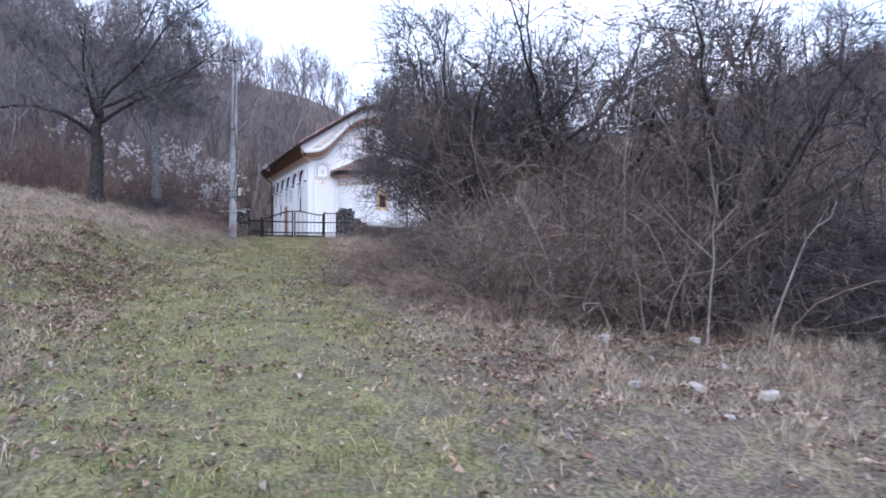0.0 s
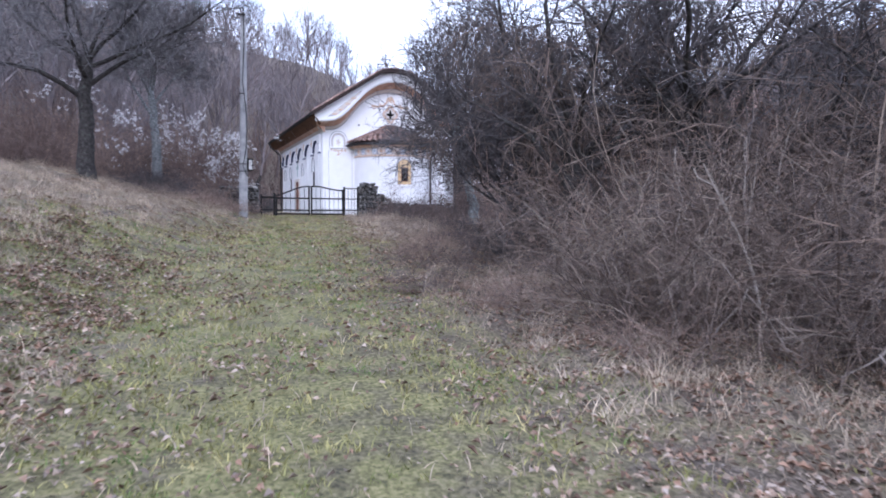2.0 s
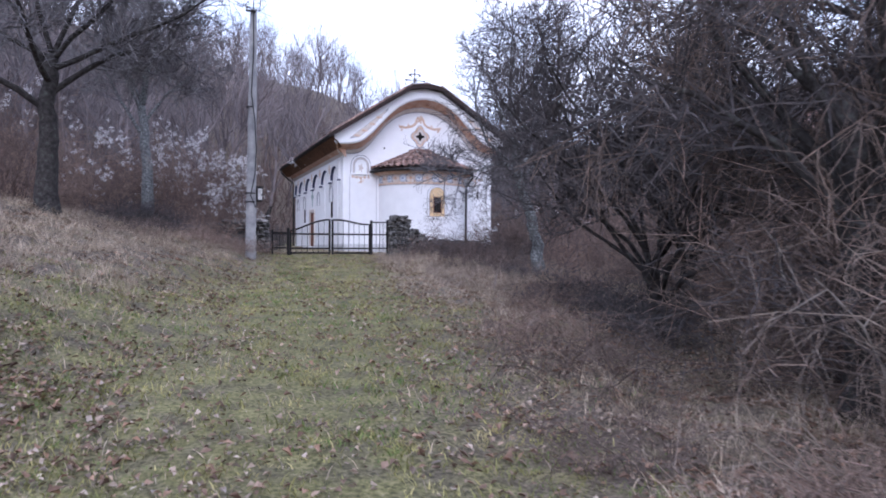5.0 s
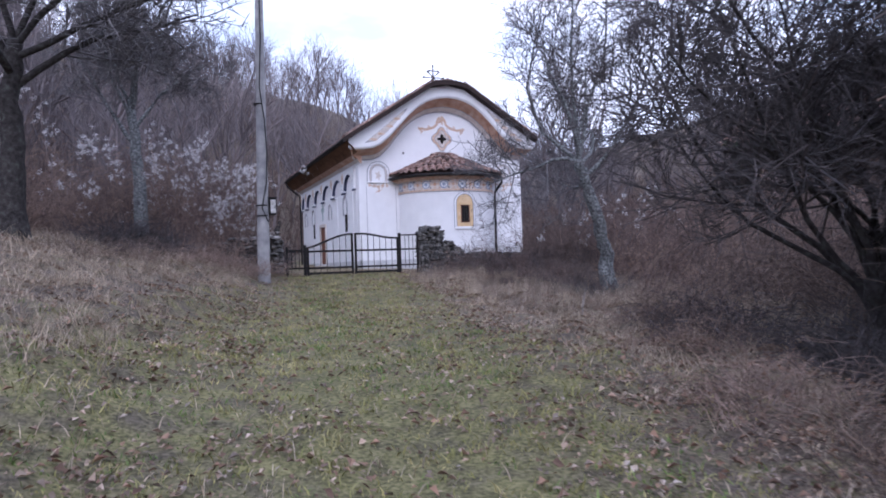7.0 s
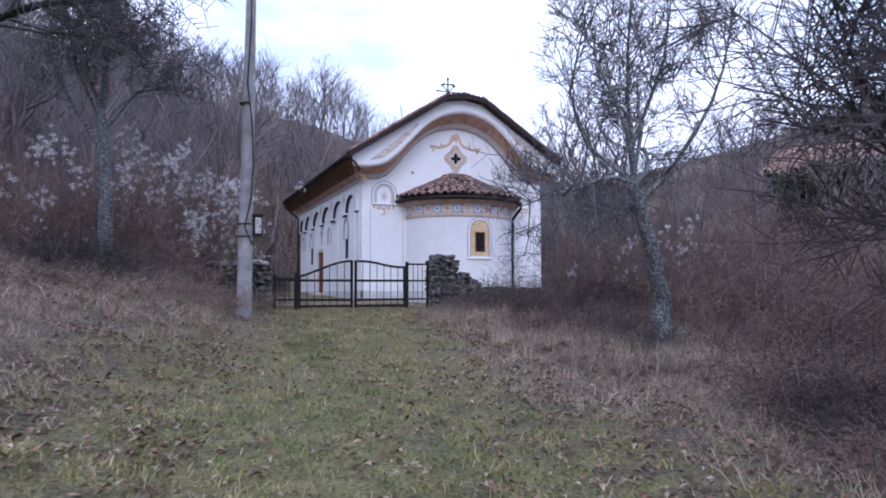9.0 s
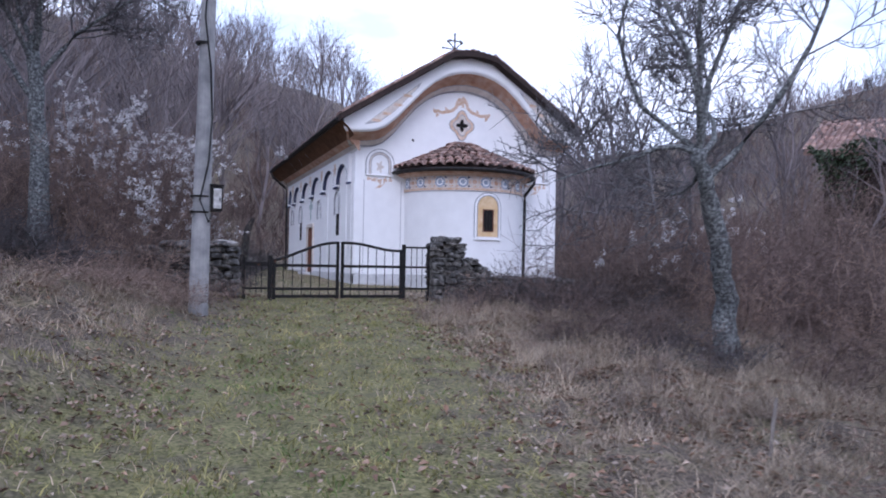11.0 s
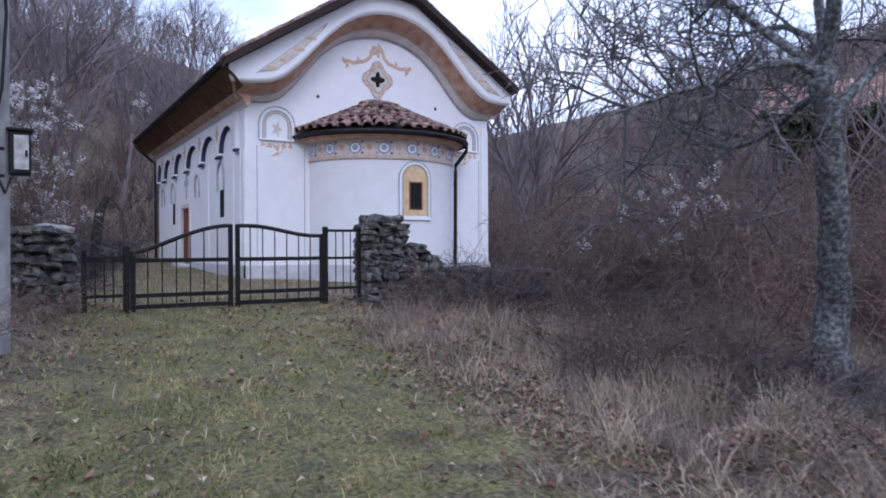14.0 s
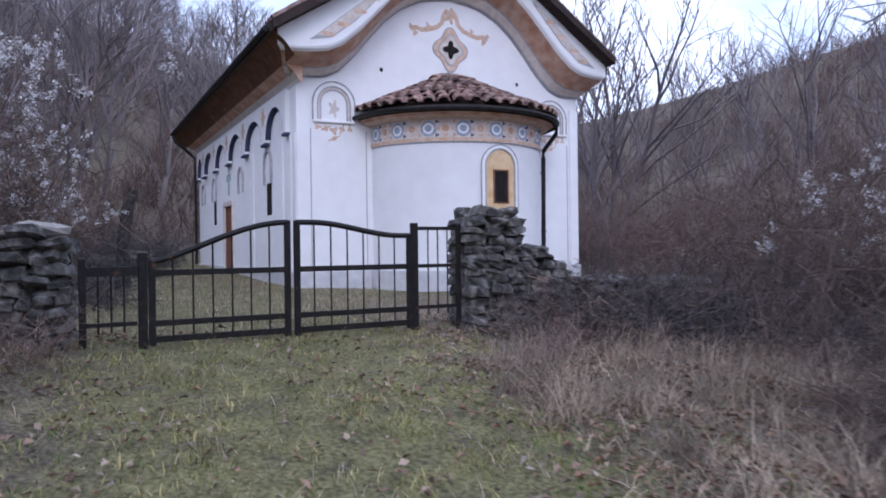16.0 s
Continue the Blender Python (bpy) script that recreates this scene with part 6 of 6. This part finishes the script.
v, q = blades(litter_rng, x, y, litter_rng.uniform(0.04, 0.11, len(x)), litter_rng.uniform(0.006, 0.012, len(x)), litter_rng.uniform(0.2, 0.9, len(x)))
tagged(mesh_object("yard_grass", v, q, STRAW), "short grass in the churchyard", "grass", kind="stuff")


def leaf_litter(rng, x, y, size):
    n = len(x)
    a = rng.uniform(0, 2 * math.pi, n)
    u = np.stack([np.cos(a), np.sin(a), rng.normal(0, 0.25, n)], 1) * size[:, None]
    w = np.stack([-np.sin(a), np.cos(a), rng.normal(0, 0.3, n)], 1) * (size * rng.uniform(0.4, 0.75, n))[:, None]
    p = np.stack([x, y, ground_z(x, y) + rng.uniform(0.012, 0.05, n)], 1)
    up = np.zeros((n, 3))
    up[:, 2] = size * rng.uniform(0.1, 0.8, n)
    v = np.stack([p - u, p - 0.1 * u + w + up, p + u, p + 0.1 * u - w + up], 1)
    i = np.arange(n)[:, None] * 4
    return v.reshape(-1, 3), np.concatenate([i + np.array([[0, 1, 2]]), i + np.array([[0, 2, 3]])])


x, y = spread(litter_rng, 380000, -38, -5.5, -6.5, 7.0)
d = x - path_x(y)
keep = litter_rng.uniform(0, 1, len(x)) < (0.16 + 0.22 * soft_step(17, 26, -y) + 0.3 * soft_step(0.7, 2.4, np.abs(d)) + 0.5 * soft_step(0.8, 2.2, -d) * soft_step(20, 26, -y)) * (0.05 + 1.25 * patchy(x + 5, y, 0.22) * patchy(x, y + 3, 0.8))
x, y = x[keep], y[keep]
dark = litter_rng.uniform(0, 1, len(x)) < 0.4
v, q = leaf_litter(litter_rng, x[dark], y[dark], litter_rng.uniform(0.014, 0.042, dark.sum()))
tagged(mesh_object("rotting_leaves", v, q, LEAF_BROWN), "dark brown rotting leaves in the grass", "leaves", kind="stuff")
x, y = x[~dark], y[~dark]
v, q = leaf_litter(litter_rng, x, y, litter_rng.uniform(0.009, 0.036, len(x)))
tagged(mesh_object("fallen_leaves", v, q, LEAF), "withered grey-brown fallen leaves", "leaves", kind="stuff")

# thick brown litter and bent weeds on the verge by the gate
x, y = litter_rng.uniform(-5.2, 1.0, 26000), litter_rng.uniform(-16, -8.2, 26000)
keep = litter_rng.uniform(0, 1, len(x)) < soft_step(1.0, 3.2, x - path_x(y) + 0.8 * patchy(x, y, 0.4)) * (0.1 + 0.7 * patchy(x + 2, y + 7, 0.35))
x, y = x[keep], y[keep]
v, q = leaf_litter(litter_rng, x, y, litter_rng.uniform(0.015, 0.038, len(x)))
tagged(mesh_object("leaf_drift", v, q, LEAF_BROWN), "reddish-brown leaf litter drifted on the verge", "leaves", kind="stuff")
x, y = litter_rng.uniform(-8.0, -4.0, 16000), litter_rng.uniform(-32, -19, 16000)
keep = litter_rng.uniform(0, 1, len(x)) < soft_step(1.8, 3.2, x - path_x(y)) * (0.1 + 0.9 * patchy(x + 1, y, 0.4))
v, q = leaf_litter(litter_rng, x[keep], y[keep], litter_rng.uniform(0.015, 0.04, keep.sum()))
tagged(mesh_object("thicket_litter", v, q, LEAF_BROWN), "rusty brown leaves drifted under the thicket", "leaves", kind="stuff")
cx, cy = litter_rng.uniform(-5.0, 0.5, 150), litter_rng.uniform(-16, -8.4, 150)
keep = cx - path_x(cy) > 1.6
cx, cy = cx[keep], cy[keep]
k = litter_rng.integers(40, 120, len(cx))
straw = np.repeat(litter_rng.uniform(0, 1, len(cx)) < 0.55, k)
x = np.repeat(cx, k) + litter_rng.normal(0, 0.09, k.sum())
y = np.repeat(cy, k) + litter_rng.normal(0, 0.09, k.sum())
for pick, name, mat, label in ((straw, "straw_clumps", STRAW, "bleached straw clumps bent over on the verge"), (~straw, "dead_weeds", TWIG_PALE, "tangled brown dead weeds on the verge")):
    n = pick.sum()
    v, q = blades(litter_rng, x[pick], y[pick], litter_rng.uniform(0.12, 0.45, n), litter_rng.uniform(0.004, 0.008, n), litter_rng.uniform(0.3, 0.98, n))
    tagged(mesh_object(name, v, q, mat), label, "weeds", kind="stuff")


def fluff(rng, cx, cy, cz, puffs):
    """Loose tufts of down: small crossed flecks round each point."""
    n = len(cx)
    p = np.repeat(np.stack([cx, cy, cz], 1), puffs, 0) + rng.normal(0, 0.03, (n * puffs, 3))
    u, w = rng.normal(0, 1, p.shape), rng.normal(0, 1, p.shape)
    u *= (rng.uniform(0.012, 0.024, len(p)) / np.linalg.norm(u, axis=1))[:, None]
    w *= (rng.uniform(0.01, 0.02, len(p)) / np.linalg.norm(w, axis=1))[:, None]
    v = np.stack([p - u, p + w, p + u, p - w], 1).reshape(-1, 3)
    return v, np.arange(len(v)).reshape(-1, 4)


centres = []
for bx, by, low, high, n in ((-8.6, -4.6, 0.8, 3.3, 150), (-8.2, -3.0, 1.0, 3.6, 200), (-9.8, -4.5, 1.0, 3.8, 180), (-10.8, -3.5, 1.2, 3.9, 150), (-9.2, -7.4, 0.8, 1.8, 30), (-12.2, -6, 1.2, 3.4, 80), (-13.4, -9, 1.0, 3.4, 70), (-7.6, 0.5, 1.0, 2.6, 60),
                             (0.9, -8.0, 0.8, 2.0, 26), (2.2, -8.2, 0.8, 2.4, 34), (4.2, -6.6, 1.0, 2.6, 36), (6.2, -5.6, 1.4, 3.0, 36)):
    for _ in range(n // 6):
        c = np.array([bx, by, 0]) + litter_rng.normal(0, 0.55, 3)
        c[2] = gz(c[0], c[1]) + litter_rng.uniform(low, high)
        centres += [c + litter_rng.normal(0, 0.13, 3) for _ in range(6)]
centres = np.array(centres)
v, q = fluff(litter_rng, centres[:, 0], centres[:, 1], centres[:, 2], 26)
tagged(mesh_object("seed_heads", v, q, FLUFF), "white downy seed heads hanging in the shrubs", "seed heads", kind="stuff")


# ---- loose small things ----
def loose_stone(x, y, size, mat, label):
    me = stone_rng.choice(STONES).copy()
    me.materials[0] = mat
    ob = tagged(new("rock", me), label, "stone", "rocks beside the path")
    ob.matrix_basis = pose(x, y, gz(x, y) + size * 0.18, stone_rng.uniform(-12, 12), stone_rng.uniform(-12, 12), stone_rng.uniform(0, 360)) @ Matrix.Diagonal((size, size * 0.7, size * 0.5, 1))


for x, y, s in ((-6.6, -31.4, 0.16), (-6.2, -31.7, 0.1), (-6.9, -33.2, 0.14), (-6.5, -33.6, 0.17), (-7.2, -33.9, 0.1), (-5.9, -30.9, 0.15), (-6.0, -32.6, 0.13), (-5.3, -31.4, 0.14), (-7.5, -33.1, 0.12)):
    loose_stone(x, y, s, PALE_STONE, "pale limestone rock lying in the grass")
for x, y, s in ((-12.55, -32.6, 0.2), (-12.75, -32.9, 0.13)):
    loose_stone(x, y, s, PALE_STONE, "pale limestone rock half sunk in the bank")
for x, y, s in ((-0.9, -9.5, 0.3), (-0.4, -9.9, 0.26), (0.1, -9.4, 0.34)):
    loose_stone(x, y, s, STONE, "grey rock half hidden in dry grass")


def stake(x, y, top, r, label):
    z = gz(x, y)
    ob = part("stake", rod_bm([(x, y, z - 0.1), (x + top[0] * 0.5, y + top[1] * 0.5, z + top[2] * 0.55), (x + top[0], y + top[1], z + top[2])], [r, r * 0.9, r * 0.75], 7), STICK)
    tagged(ob, label, "stake")


stake(-4.35, -16.5, (0.13, 0.05, 0.48), 0.016, "pale bare stick standing in the verge")
stump = tagged(part("tree_stump", rod_bm([(-6.6, 1.2, gz(-6.6, 1.2) - 0.2), (-6.58, 1.2, 0.3), (-6.5, 1.2, 0.9), (-6.35, 1.2, 1.25)], [0.16, 0.12, 0.11, 0.06], 9), BARK_DARK), "blackened broken tree stump behind the wall", "stump")


def dead_branch(rng, x, y, reach, high, r):
    """A bowed bare branch with two forks, leaning out of the thicket."""
    a = rng.uniform(0, 2 * math.pi)
    z = gz(x, y)
    foot, end = np.array([x, y, z - 0.05]), np.array([x + reach * math.cos(a), y + reach * math.sin(a), z + high])
    line = [foot + (end - foot) * s + np.array([0, 0, 0.35 * reach * math.sin(s * math.pi)]) + rng.normal(0, 0.025, 3) * (0 < s < 1) for s in np.linspace(0, 1, 7)]
    ob = part("dead_branch", rod_bm([tuple(p) for p in line], [r * (1 - 0.11 * k) for k in range(7)], 6), STICK)
    for k in (3, 5):
        tip = line[k] + (line[k + 1] - line[k]) * 1.5 + rng.normal(0, 0.22, 3)
        fork = part("side_branch", rod_bm([tuple(line[k]), tuple((line[k] + tip) / 2 + rng.normal(0, 0.03, 3)), tuple(tip)], [r * 0.5, r * 0.38, r * 0.22], 5), STICK)
        fork.parent = ob
    tagged(ob, "pale bare dead branch leaning out of the thicket", "branch", "dead branches in the thicket")


branch_rng = np.random.default_rng(31)
for x, y, reach, high, r in ((-6.5, -28.9, 0.5, 1.5, 0.014), (-6.1, -27.9, 0.7, 1.1, 0.012), (-6.3, -30.0, 0.6, 1.7, 0.016), (-5.9, -29.3, 0.4, 2.0, 0.018), (-5.6, -30.9, 0.8, 1.4, 0.014), (-5.8, -27.0, 0.5, 1.8, 0.015), (-6.6, -27.6, 0.9, 0.6, 0.012),
                             (-5.3, -31.6, 0.5, 1.9, 0.016), (-6.0, -26.4, 0.7, 1.2, 0.013), (-5.2, -28.6, 0.5, 2.3, 0.018), (-5.5, -25.4, 0.6, 1.6, 0.014), (-4.9, -24.2, 0.7, 1.5, 0.014), (-6.7, -29.6, 0.9, 0.45, 0.013), (-6.2, -31.0, 0.9, 0.5, 0.014), (-5.0, -32.2, 0.6, 1.6, 0.015), (-5.9, -28.4, 0.3, 2.1, 0.014)):
    dead_branch(branch_rng, x, y, reach, high, r)
